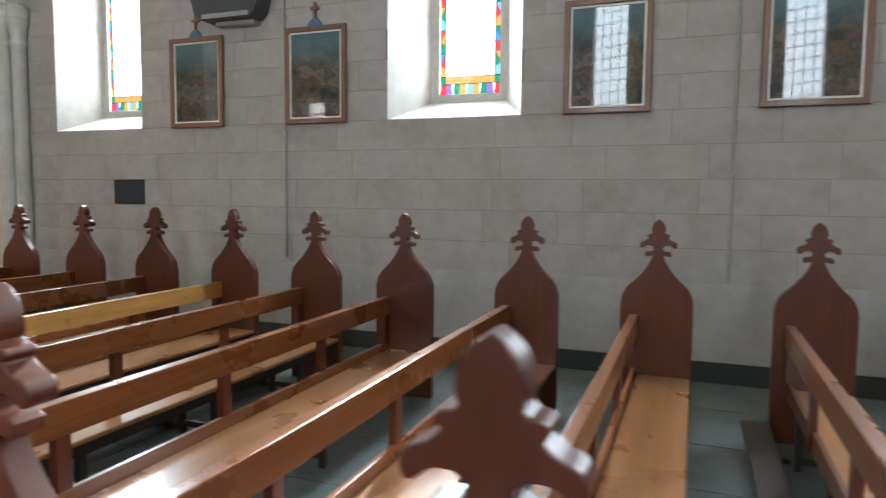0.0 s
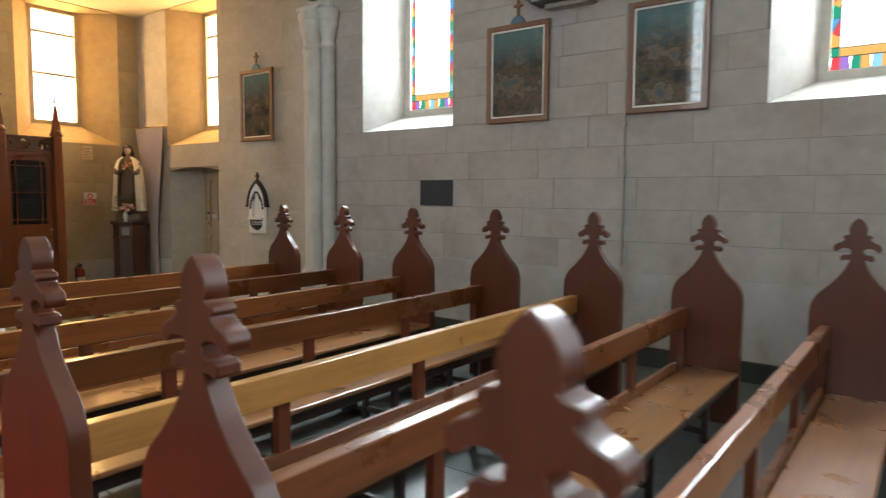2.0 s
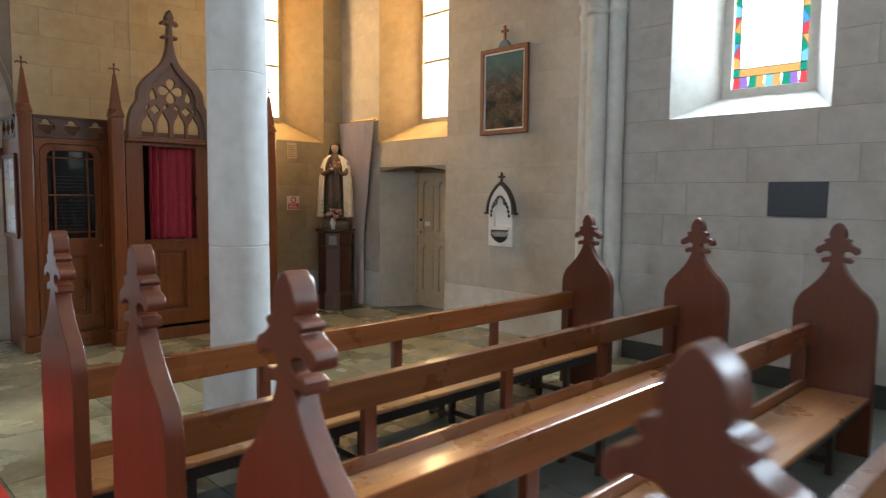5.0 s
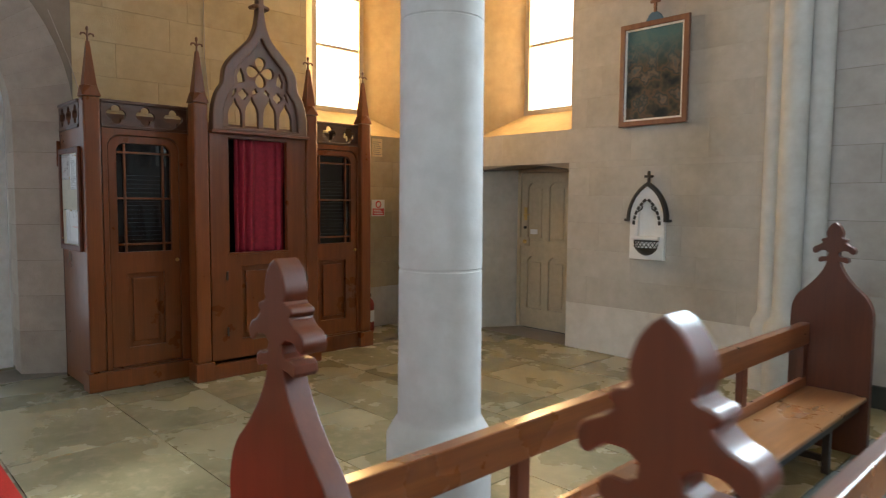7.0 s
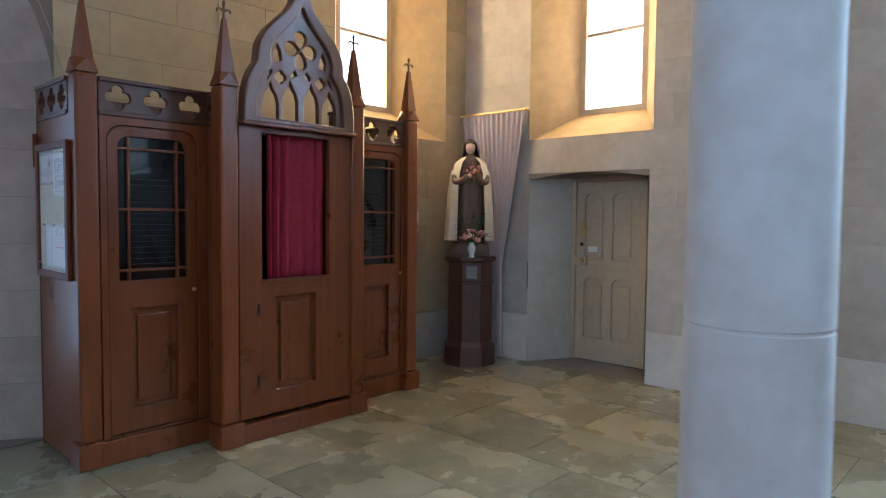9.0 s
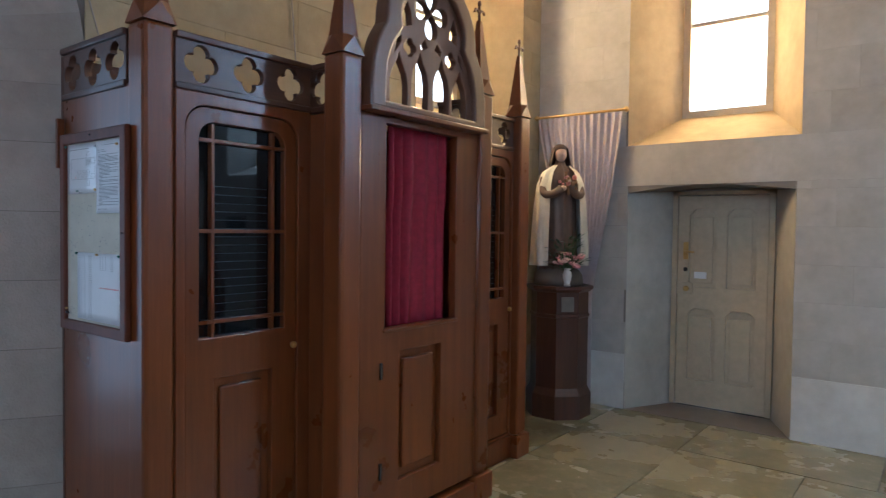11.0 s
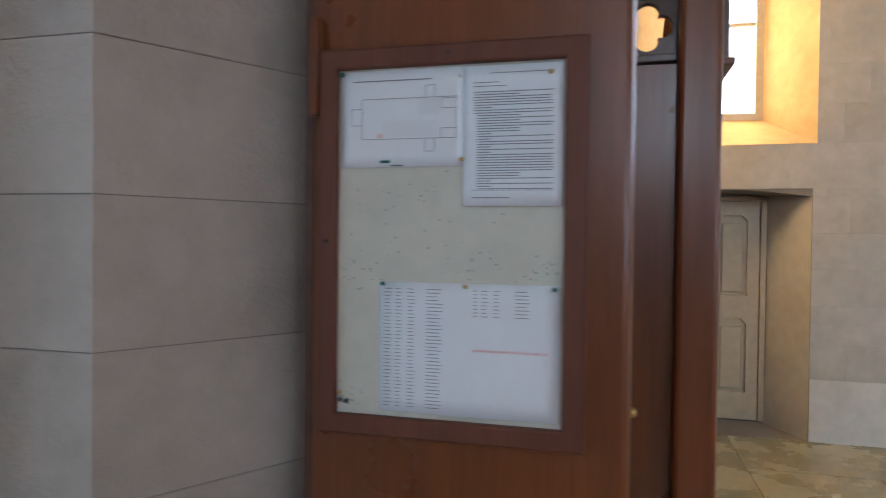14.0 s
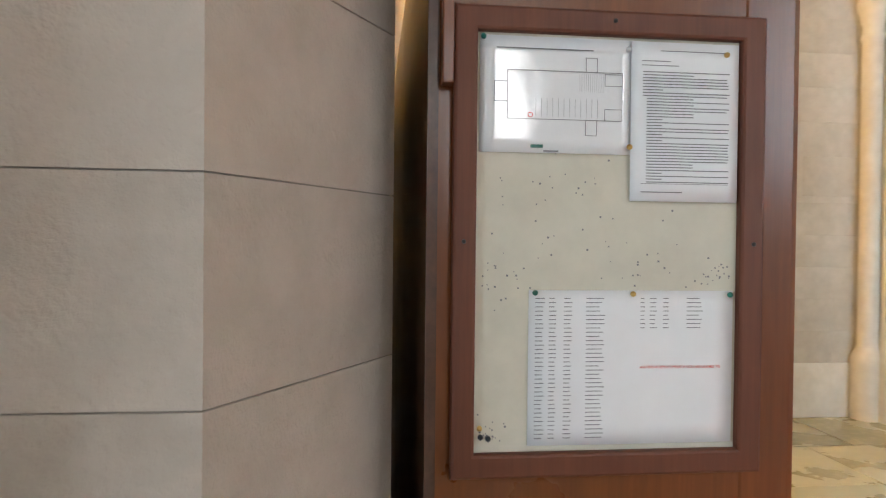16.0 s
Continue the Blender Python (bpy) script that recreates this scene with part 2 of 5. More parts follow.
RED_INK = paint("red_ink", (0.65, 0.08, 0.08), 0.7)
PIN_GREEN = paint("green_plastic", (0.01, 0.13, 0.10), 0.35)
CORK = paint("painted_board", (0.62, 0.59, 0.50), 0.8, 0.0, 0.08)
MARBLE = paint("white_marble", (0.78, 0.78, 0.78), 0.35, 0.0, 0.06)
BRONZE = paint("dark_bronze", (0.045, 0.04, 0.038), 0.45, 0.3)
SLATE = paint("dark_slate", (0.025, 0.032, 0.04), 0.35)
CARPET = paint("red_carpet", (0.55, 0.03, 0.02), 0.95, 0.0, 0.2, 120.0, 0.6)
MOUNT = paint("white_liner", (0.78, 0.76, 0.72), 0.5)
BLUE_PAINT = paint("blue_bracket", (0.07, 0.14, 0.22), 0.5)
CONDUIT = paint("conduit_paint", (0.36, 0.34, 0.32), 0.5)
CLEAR = clear_glass("clear_pane")
TINTS = {"red": (0.50, 0.17, 0.18), "blue": (0.20, 0.37, 0.53), "green": (0.10, 0.34, 0.27), "gold": (0.53, 0.40, 0.22), "cyan": (0.32, 0.47, 0.53), "violet": (0.36, 0.27, 0.46)}
STAINED = {k: clear_glass("stained_" + k, v) for k, v in TINTS.items()}
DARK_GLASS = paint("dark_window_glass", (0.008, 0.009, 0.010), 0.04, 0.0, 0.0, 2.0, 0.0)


# ---- mesh helpers ----
def box_bm(x0, x1, y0, y1, z0, z1, bevel=0.0):
    bm = bmesh.new()
    bmesh.ops.create_cube(bm, size=1)
    for v in bm.verts:
        v.co = ((x0 + x1) / 2 + v.co.x * (x1 - x0), (y0 + y1) / 2 + v.co.y * (y1 - y0), (z0 + z1) / 2 + v.co.z * (z1 - z0))
    if bevel:
        bmesh.ops.bevel(bm, geom=bm.edges[:], offset=bevel, segments=2, affect="EDGES", profile=0.5)
    return bm


def joined(*bms):
    out = bmesh.new()
    for b in bms:
        me = bpy.data.meshes.new("tmp")
        b.to_mesh(me)
        out.from_mesh(me)
        bpy.data.meshes.remove(me)
        b.free()
    return out


def lathe(profile, centre, segs=32, squash=1.0):
    """Profile (radius, z) spun about an upright axis."""
    bm = bmesh.new()
    rings = []
    for r, z in profile:
        rings.append([bm.verts.new((centre[0] + r * math.cos(a), centre[1] + squash * r * math.sin(a), centre[2] + z)) for a in (2 * math.pi * i / segs for i in range(segs))])
    for a, b in zip(rings, rings[1:]):
        for i in range(segs):
            bm.faces.new((a[i], a[(i + 1) % segs], b[(i + 1) % segs], b[i]))
    bm.faces.new(list(reversed(rings[0])))
    bm.faces.new(rings[-1])
    return bm


def ball(centre, r, scale=(1, 1, 1)):
    bm = bmesh.new()
    bmesh.ops.create_uvsphere(bm, u_segments=18, v_segments=12, radius=r)
    for v in bm.verts:
        v.co = (centre[0] + v.co.x * scale[0], centre[1] + v.co.y * scale[1], centre[2] + v.co.z * scale[2])
    return bm


AXES = {"xz": ((1, 0, 0), (0, 0, 1), (0, -1, 0)), "yz": ((0, 1, 0), (0, 0, 1), (1, 0, 0)), "xy": ((1, 0, 0), (0, 1, 0), (0, 0, 1))}


def plate(loops, plane, at, thick, bevel=0.0):
    """A flat plate with holes: loops of (u, v) in the plane, its middle at `at` on the third axis."""
    cu = bpy.data.curves.new("tmp", "CURVE")
    cu.dimensions, cu.fill_mode, cu.extrude, cu.bevel_depth, cu.bevel_resolution = "2D", "BOTH", thick / 2 - bevel, bevel, 1
    cu.offset = -bevel
    for loop in loops:
        sp = cu.splines.new("POLY")
        sp.points.add(len(loop) - 1)
        for p, (u, v) in zip(sp.points, loop):
            p.co = (u, v, 0, 1)
        sp.use_cyclic_u = True
    ob = bpy.data.objects.new("tmp", cu)
    me = bpy.data.meshes.new_from_object(ob)
    bm = bmesh.new()
    bm.from_mesh(me)
    bpy.data.objects.remove(ob), bpy.data.curves.remove(cu), bpy.data.meshes.remove(me)
    u, v, w = (Vector(a) for a in AXES[plane])
    off = Vector((0, at, 0)) if plane == "xz" else Vector((at, 0, 0)) if plane == "yz" else Vector((0, 0, at))
    for q in bm.verts:
        q.co = u * q.co.x + v * q.co.y + w * q.co.z + off
    return bm


def tube(points, radius, segs=8):
    cu = bpy.data.curves.new("tmp", "CURVE")
    cu.dimensions, cu.bevel_depth, cu.bevel_resolution, cu.use_fill_caps = "3D", radius, max(1, segs // 4), True
    sp = cu.splines.new("POLY")
    sp.points.add(len(points) - 1)
    for p, c in zip(sp.points, points):
        p.co = (*c, 1)
    ob = bpy.data.objects.new("tmp", cu)
    me = bpy.data.meshes.new_from_object(ob)
    bm = bmesh.new()
    bm.from_mesh(me)
    bpy.data.objects.remove(ob), bpy.data.curves.remove(cu), bpy.data.meshes.remove(me)
    return bm


def root_of(ob):
    while ob.parent:
        ob = ob.parent
    return ob


def mesh_of(name, bm, mats, origin, smooth):
    bmesh.ops.translate(bm, verts=bm.verts[:], vec=-Vector(origin))
    bmesh.ops.recalc_face_normals(bm, faces=bm.faces[:])
    me = bpy.data.meshes.new(name)
    bm.to_mesh(me)
    bm.free()
    for m in mats if isinstance(mats, (list, tuple)) else (mats,):
        me.materials.append(m)
    me.shade_smooth()
    me.set_sharp_from_angle(angle=radians(40 if smooth else 20))
    return me


def thing(name, loc, label, category, group="", kind=""):
    ob = new(name)
    ob.location = loc
    ob.empty_display_size = 0.1
    return tagged(ob, label, category, group, kind)


def solid(name, bm, mat, loc, label, category, group="", kind="", smooth=False):
    """A top-level thing that is one mesh."""
    ob = new(name, mesh_of(name, bm, mat, loc, smooth))
    ob.location = loc
    return tagged(ob, label, category, group, kind)


def part(name, bm, mat, parent, label="", smooth=False):
    ob = new(name, mesh_of(name, bm, mat, root_of(parent).location, smooth))
    ob.parent = parent
    return tagged(ob, label)


def smooth_line(pts, steps=5):
    """Catmull-Rom through the points."""
    out = []
    for i in range(len(pts) - 1):
        p0, p1, p2, p3 = pts[max(i - 1, 0)], pts[i], pts[i + 1], pts[min(i + 2, len(pts) - 1)]
        for k in range(steps):
            t = k / steps
            out.append(tuple(0.5 * (2 * b + (c - a) * t + (2 * a - 5 * b + 4 * c - d) * t * t + (3 * b - a - 3 * c + d) * t ** 3) for a, b, c, d in zip(p0, p1, p2, p3)))
    return out + [pts[-1]]


def rect(u0, u1, v0, v1):
    return [(u0, v0), (u1, v0), (u1, v1), (u0, v1)]


def disc(u, v, r, n=20):
    return [(u + r * math.cos(2 * math.pi * i / n), v + r * math.sin(2 * math.pi * i / n)) for i in range(n)]


def quatrefoil(u, v, r, n=40):
    """Outline of four lobes."""
    out = []
    for i in range(n):
        a = 2 * math.pi * i / n
        out.append((u + r * (0.62 + 0.38 * abs(math.cos(2 * a)) ** 0.7) * math.cos(a), v + r * (0.62 + 0.38 * abs(math.cos(2 * a)) ** 0.7) * math.sin(a)))
    return out


# ---- large structure ----
WALL_Y, END_X = 6.0, -12.88


def wall_with_holes(name, plane, at, thick, extent, holes, mat, label):
    """A wall as a thick plate; `at` is the middle of its thickness."""
    return solid(name, plate([rect(*extent)] + holes, plane, at, thick), mat, (0, 0, 0), label, "wall", kind="structure")


# The third north window is unseen, placed by spacing and added for light.
NAVE_WINDOWS = [(-7.57, -6.19), (-2.98, -1.60), (1.60, 2.98)]
north_holes = [rect(a, b, 2.30, 6.6) for a, b in NAVE_WINDOWS] + [rect(-11.97, -10.58, 2.315, 4.49)]
recess_top = [(-11.965 + 1.36 * i / 12, 1.895 + 0.06 * math.sin(math.pi * i / 12)) for i in range(13)]
recess_loop = [(-10.605, FLOOR + 0.002)] + list(reversed(recess_top)) + [(-11.965, FLOOR + 0.002)]
wall_n = wall_with_holes("wall_north", "xz", WALL_Y + 0.258, 0.5, (-13.6, 5.0, FLOOR, 8.5), north_holes + [recess_loop], MORTAR, "grey ashlar stone nave wall with fine joints")

arch = [(1.735, FLOOR + 0.002)] + [(1.735 * math.cos(a), 2.2 + 1.735 * math.sin(a)) for a in (math.pi * i / 24 for i in range(25))] + [(-1.735, FLOOR + 0.002)]
wall_w = wall_with_holes("wall_west", "yz", END_X - 0.258, 0.5, (-6.7, 6.0, FLOOR, 8.5), [rect(4.12, 5.67, 2.33, 4.49), arch], MORTAR, "grey stone end wall with amber window light in its colour and an arched doorway")
wall_s = wall_with_holes("wall_south", "xz", -6.35, 0.7, (-13.6, 5.0, FLOOR, 8.5), [rect(a + 0.25, b - 0.25, 2.5, 6.9) for a, b in NAVE_WINDOWS] + [rect(-11.76, -10.92, 2.6, 4.48)], STONE, "plain grey stone nave wall with tall windows")
wall_e = wall_with_holes("wall_east", "yz", 5.3, 0.6, (-6.7, 6.75, FLOOR, 8.5), [], STONE, "plain grey stone wall closing the nave")
solid("floor_base", box_bm(-15.5, 5.0, -6.0, 6.75, FLOOR - 0.2, FLOOR - 0.008), GROUT, (0, 0, FLOOR), "dark joints below the stone floor slabs", "floor", kind="structure")
solid("ceiling_nave", box_bm(-13.6, 5.0, -6.7, 6.75, 8.5, 8.7), CEIL, (0, 0, 8.5), "pale plaster nave ceiling", "ceiling", kind="structure")
solid("ceiling_loft", box_bm(END_X, -8.15, -6.0, 6.0, 4.50, 4.72), CEIL, (0, 0, 4.5), "pale yellow plaster ceiling under the choir loft", "ceiling", kind="structure")
# porch behind the arch
porch_n = solid("wall_porch_north", box_bm(-15.5, -13.39, 1.33, 1.63, FLOOR, 4.2), MORTAR, (0, 0, 0), "plain stone porch side wall", "wall", kind="structure")
solid("wall_porch_south", box_bm(-15.5, -13.39, -1.63, -1.33, FLOOR, 4.2), PIER, (0, 0, 0), "plain stone porch side wall", "wall", kind="structure")
solid("ceiling_porch", box_bm(-15.5, -13.39, -1.33, 1.33, 4.0, 4.2), CEIL, (0, 0, 4.0), "plain plaster porch ceiling", "ceiling", kind="structure")
solid("wall_porch_west", box_bm(-15.7, -15.5, -1.63, 1.63, FLOOR, 4.2), PIER, (0, 0, 0), "plain stone wall closing the porch", "wall", kind="structure")


def arch_ring(inset):
    """Sweep of the splayed jamb section round the arch, as rows of points."""
    ang = [math.pi * i / 32 for i in range(33)]
    rows = []
    for half, x in ((1.733, END_X + 0.004 - inset), (1.305 + inset, -13.14 - inset * 0.4), (1.305 + inset, -13.395), (1.733, -13.395)):
        rows.append([(x, half, FLOOR)] + [(x, half * math.cos(a), 2.2 + half * math.sin(a)) for a in ang] + [(x, -half, FLOOR)])
    return rows


def prism(rows, i, j, shrink):
    """A stone between stations i and j of the sweep."""
    bm = bmesh.new()
    a = [Vector(r[i]) for r in rows]
    b = [Vector(r[j]) for r in rows]
    lo = [bm.verts.new(p.lerp(q, shrink)) for p, q in zip(a, b)]
    hi = [bm.verts.new(q.lerp(p, shrink)) for p, q in zip(a, b)]
    for k in range(4):
        bm.faces.new((lo[k], lo[(k + 1) % 4], hi[(k + 1) % 4], hi[k]))
    bm.faces.new(lo[::-1]), bm.faces.new(hi)
    return bm


surround = thing("arch_surround", (END_X, 0, FLOOR), "splayed pinkish stone surround of the entrance arch", "arch", kind="structure")
core = arch_ring(0.004)
bms = [prism(core, i, i + 1, 0.0) for i in range(34)]
part("joint_core", joined(*bms), MORTAR, surround)
ring = arch_ring(0.0)
for side in (1, -1):
    levels = [FLOOR, 0.33, 0.65, 0.97, 1.29, 1.61, 1.93, 2.2]
    for z0, z1 in zip(levels, levels[1:]):
        rows = [[(r[1][0], side * abs(r[1][1]), z0 + 0.0015), (r[1][0], side * abs(r[1][1]), z1 - 0.0015)] for r in ring]
        part("stone", prism(rows, 0, 1, 0.0), PIER, surround)
for i in range(1, 33, 2):
    part("voussoir", joined(prism(ring, i, i + 1, 0.004), prism(ring, i + 1, i + 2, 0.004)) if i + 2 < 35 else prism(ring, i, i + 1, 0.004), PIER, surround)

# ---- windows ----
def splay(face, glass, depth0, depth1, plane, outer):
    """Plastered reveal: a funnel from the opening in the wall face to the glass, solid out to the hole's sides."""
    bm = bmesh.new()
    (a0, a1, b0, b1), (c0, c1, d0, d1) = face, glass

    def ring(u0, u1, v0, v1, w):
        pts = rect(u0, u1, v0, v1)
        return [bm.verts.new((u, w, v) if plane == "xz" else (w, u, v)) for u, v in pts]

    r = [ring(a0, a1, b0, b1, depth0), ring(c0, c1, d0, d1, depth1), ring(a0 - 0.002, a1 + 0.002, b0 - 0.002, b1 + 0.002, depth1)]
    for p, q in ((r[0], r[1]), (r[1], r[2]), (r[2], r[0])):
        for i in range(4):
            bm.faces.new((p[i], p[(i + 1) % 4], q[(i + 1) % 4], q[i]))
    return bm


def pane_box(u0, u1, v0, v1, plane, at, thick):
    return box_bm(u0, u1, at - thick / 2, at + thick / 2, v0, v1) if plane == "xz" else box_bm(at - thick / 2, at + thick / 2, u0, u1, v0, v1)


def frame_loops(u0, u1, v0, v1, w):
    return [rect(u0, u1, v0, v1), rect(u0 + w, u1 - w, v0 + w, v1 - w)]


def sash_window(name, face, glass, plane, d0, d1, cross, label):
    win = thing(name, ((face[0] + face[1]) / 2, d0, face[2]) if plane == "xz" else (d0, (face[0] + face[1]) / 2, face[2]), label, "window", kind="structure")
    # The porch reveal's colour carries amber window light on top of cream plaster.
    part("reveal", splay(face, glass, d0, d1, plane, 0), PORCH_REVEAL_AMBER, win, "cream plaster splayed reveal")
    u0, u1, v0, v1 = glass
    s = 1 if plane == "xz" else -1
    part("window_frame", plate(frame_loops(u0 - 0.05, u1 + 0.05, v0 - 0.05, v1 + 0.05, 0.11), plane, d1 + s * 0.03, 0.07, 0.008), FRAME_PAINT, win, "painted timber frame")
    levels = [v0 + 0.06] + cross + [v1 - 0.06]
    for lo, hi in zip(levels, levels[1:]):
        part("pane", pane_box(u0 + 0.058, u1 - 0.058, lo + 0.015, hi - 0.015, plane, d1 + s * 0.03, 0.004), CLEAR, win, "clear bright pane").visible_shadow = False
    for z in cross:
        part("glazing_bar", pane_box(u0 + 0.055, u1 - 0.055, z - 0.017, z + 0.017, plane, d1 + s * 0.03, 0.03), FRAME_PAINT, win)
    return win


def stained_window(name, face, glass, d0, d1):
    """Clear quarries within a border of coloured glass in lead."""
    win = thing(name, ((face[0] + face[1]) / 2, d0, face[2]), "tall stained glass window with a coloured border and clear centre", "window", kind="structure")
    part("reveal", splay(face, glass, d0, d1, "xz", 0), REVEAL, win, "cream plaster splayed reveal")
    u0, u1, v0, v1 = glass
    part("window_frame", plate(frame_loops(u0 - 0.03, u1 + 0.03, v0 - 0.03, v1 + 0.03, 0.110), "xz", d1 + 0.03, 0.05, 0.006), GREY_FRAME, win, "grey stone frame")
    u0, u1, v0, v1 = u0 + 0.077, u1 - 0.077, v0 + 0.077, v1 - 0.077
    y = d1 + 0.03
    wb = 0.068

    def shape(colour, pts):
        part("glass_piece", plate([pts], "xz", y, 0.005), STAINED[colour], win).visible_shadow = False

    def came(p, q):
        part("lead_came", tube([(p[0], y, p[1]), (q[0], y, q[1])], 0.0045, 4), LEAD, win)

    part("pane", plate([rect(u0 + wb, u1 - wb, v0 + 0.19, v1 - 0.1)], "xz", y, 0.005), CLEAR, win, "clear bright leaded glass").visible_shadow = False
    # sides: a repeat of triangles and lozenges
    side = ["gold", "red", "blue", "green", "gold", "red", "cyan", "green"]
    step, z, k = 0.24, v0 + 0.19, 0
    while z < v1 - 0.12:
        top = min(z + step, v1 - 0.1)
        for a, b, sgn in ((u0, u0 + wb, 0), (u1, u1 - wb, 1)):
            c = (k + sgn * 2) * 3
            mid = (z + top) / 2
            shape(side[c % 8], [(a, z), (b, z), (b, z + 0.35 * (top - z)), (a, mid)])
            shape(side[(c + 1) % 8], [(a, mid), (b, z + 0.35 * (top - z)), (b, top)])
            shape(side[(c + 2) % 8], [(a, mid), (b, top), (a, top)])
            came((a, z), (b, z)), came((a, mid), (b, top))
            came((b, z + 0.1), (b + (0.05 if b < (u0 + u1) / 2 else -0.05), z + 0.1))
        z, k = top, k + 1
    # foot: gold strip over a row of triangles
    shape("green", rect(u0, u0 + wb, v0 + 0.115, v0 + 0.185)), shape("green", rect(u1 - wb, u1, v0 + 0.115, v0 + 0.185))
    n = 6
    for i in range(n):
        a, b = u0 + wb + (u1 - u0 - 2 * wb) * i / n, u0 + wb + (u1 - u0 - 2 * wb) * (i + 1) / n
        shape("gold", rect(a, b, v0 + 0.115, v0 + 0.185))
    low = ["red", "violet", "green", "gold", "cyan", "gold", "green", "violet", "red"]
    for i in range(9):
        a, b = u0 + (u1 - u0) * i / 9, u0 + (u1 - u0) * (i + 1) / 9
        shape(low[i], [(a, v0), (b, v0), ((a + b) / 2 + (0.03 if i % 2 else -0.03), v0 + 0.11), (a, v0 + 0.11)] if i % 2 else [(a, v0), (b, v0), (b, v0 + 0.11), (a + 0.01, v0 + 0.11)])
    for zz in (v0 + 0.112, v0 + 0.187):
        came((u0, zz), (u1, zz))
    came((u0 + wb, v0 + 0.187), (u0 + wb, v1)), came((u1 - wb, v0 + 0.187), (u1 - wb, v1))
    return win


for i, (a, b) in enumerate(NAVE_WINDOWS):
    stained_window("window_%d" % (i + 1), (a, b, 2.30, 6.6), (a + 0.30, b - 0.26, 2.51, 6.5), 5.998, 6.45)
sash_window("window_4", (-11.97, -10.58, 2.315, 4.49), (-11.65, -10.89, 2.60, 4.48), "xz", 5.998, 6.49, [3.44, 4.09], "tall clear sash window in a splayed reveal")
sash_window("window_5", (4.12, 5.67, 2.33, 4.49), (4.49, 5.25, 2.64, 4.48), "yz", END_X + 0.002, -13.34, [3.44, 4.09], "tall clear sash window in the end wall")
for i, (a, b) in enumerate(NAVE_WINDOWS):
    win = thing("window_%d" % (i + 6), ((a + b) / 2, -6.1, 2.5), "tall leaded window in the far nave wall", "window", kind="structure")
    part("pane", plate([rect(a + 0.25, b - 0.25, 2.5, 6.9)], "xz", -6.3, 0.005), CLEAR, win).visible_shadow = False
    for k in range(15):
        part("lead_came", tube([(a + 0.25, -6.28, 2.5 + 0.3 * k), (b - 0.25, -6.28, 2.6 + 0.3 * k)], 0.012, 4), LEAD, win)
    for k in range(1, 4):
        part("glazing_bar", tube([(a + 0.25 + 0.22 * k, -6.28, 2.5), (a + 0.25 + 0.22 * k, -6.28, 6.9)], 0.012, 4), LEAD, win)

win = thing("window_9", (-11.34, -6.1, 2.6), "clear sash window in the far wall below the loft", "window", kind="structure")
for z0, z1 in ((2.66, 3.42), (3.46, 4.07), (4.11, 4.42)):
    part("pane", plate([rect(-11.70, -10.98, z0, z1)], "xz", -6.3, 0.005), CLEAR, win).visible_shadow = False
part("window_frame", plate([rect(-11.76, -10.92, 2.6, 4.48), rect(-11.70, -10.98, 2.66, 3.42), rect(-11.70, -10.98, 3.46, 4.07), rect(-11.70, -10.98, 4.11, 4.42)], "xz", -6.3, 0.05, 0.006), FRAME_PAINT, win, "painted timber frame")

# entrance doors: white frame with tall glass
door_e = thing("door_1", (-13.47, 0, FLOOR), "white glazed double entrance door in daylight", "door", kind="structure")
for s in (-1, 1):
    part("door_leaf", plate([rect(min(s * 0.01, s * 1.30), max(s * 0.01, s * 1.30), FLOOR + 0.01, 2.6), rect(min(s * 0.13, s * 1.17), max(s * 0.13, s * 1.17), 0.25, 2.48)], "yz", -13.47, 0.05, 0.005), WHITE_PAINT, door_e)
    part("pane", plate([rect(min(s * 0.128, s * 1.172), max(s * 0.128, s * 1.172), 0.245, 2.482)], "yz", -13.47, 0.006), CLEAR, door_e).visible_shadow = False
part("transom_panel", plate([[(1.30, 2.61)] + [(1.30 * math.cos(a), 2.2 + 1.30 * math.sin(a)) for a in (math.pi * i / 20 for i in range(3, 18))] + [(-1.30, 2.61)]], "yz", -13.47, 0.05), WHITE_PAINT, door_e, "white boarded panel above the doors")

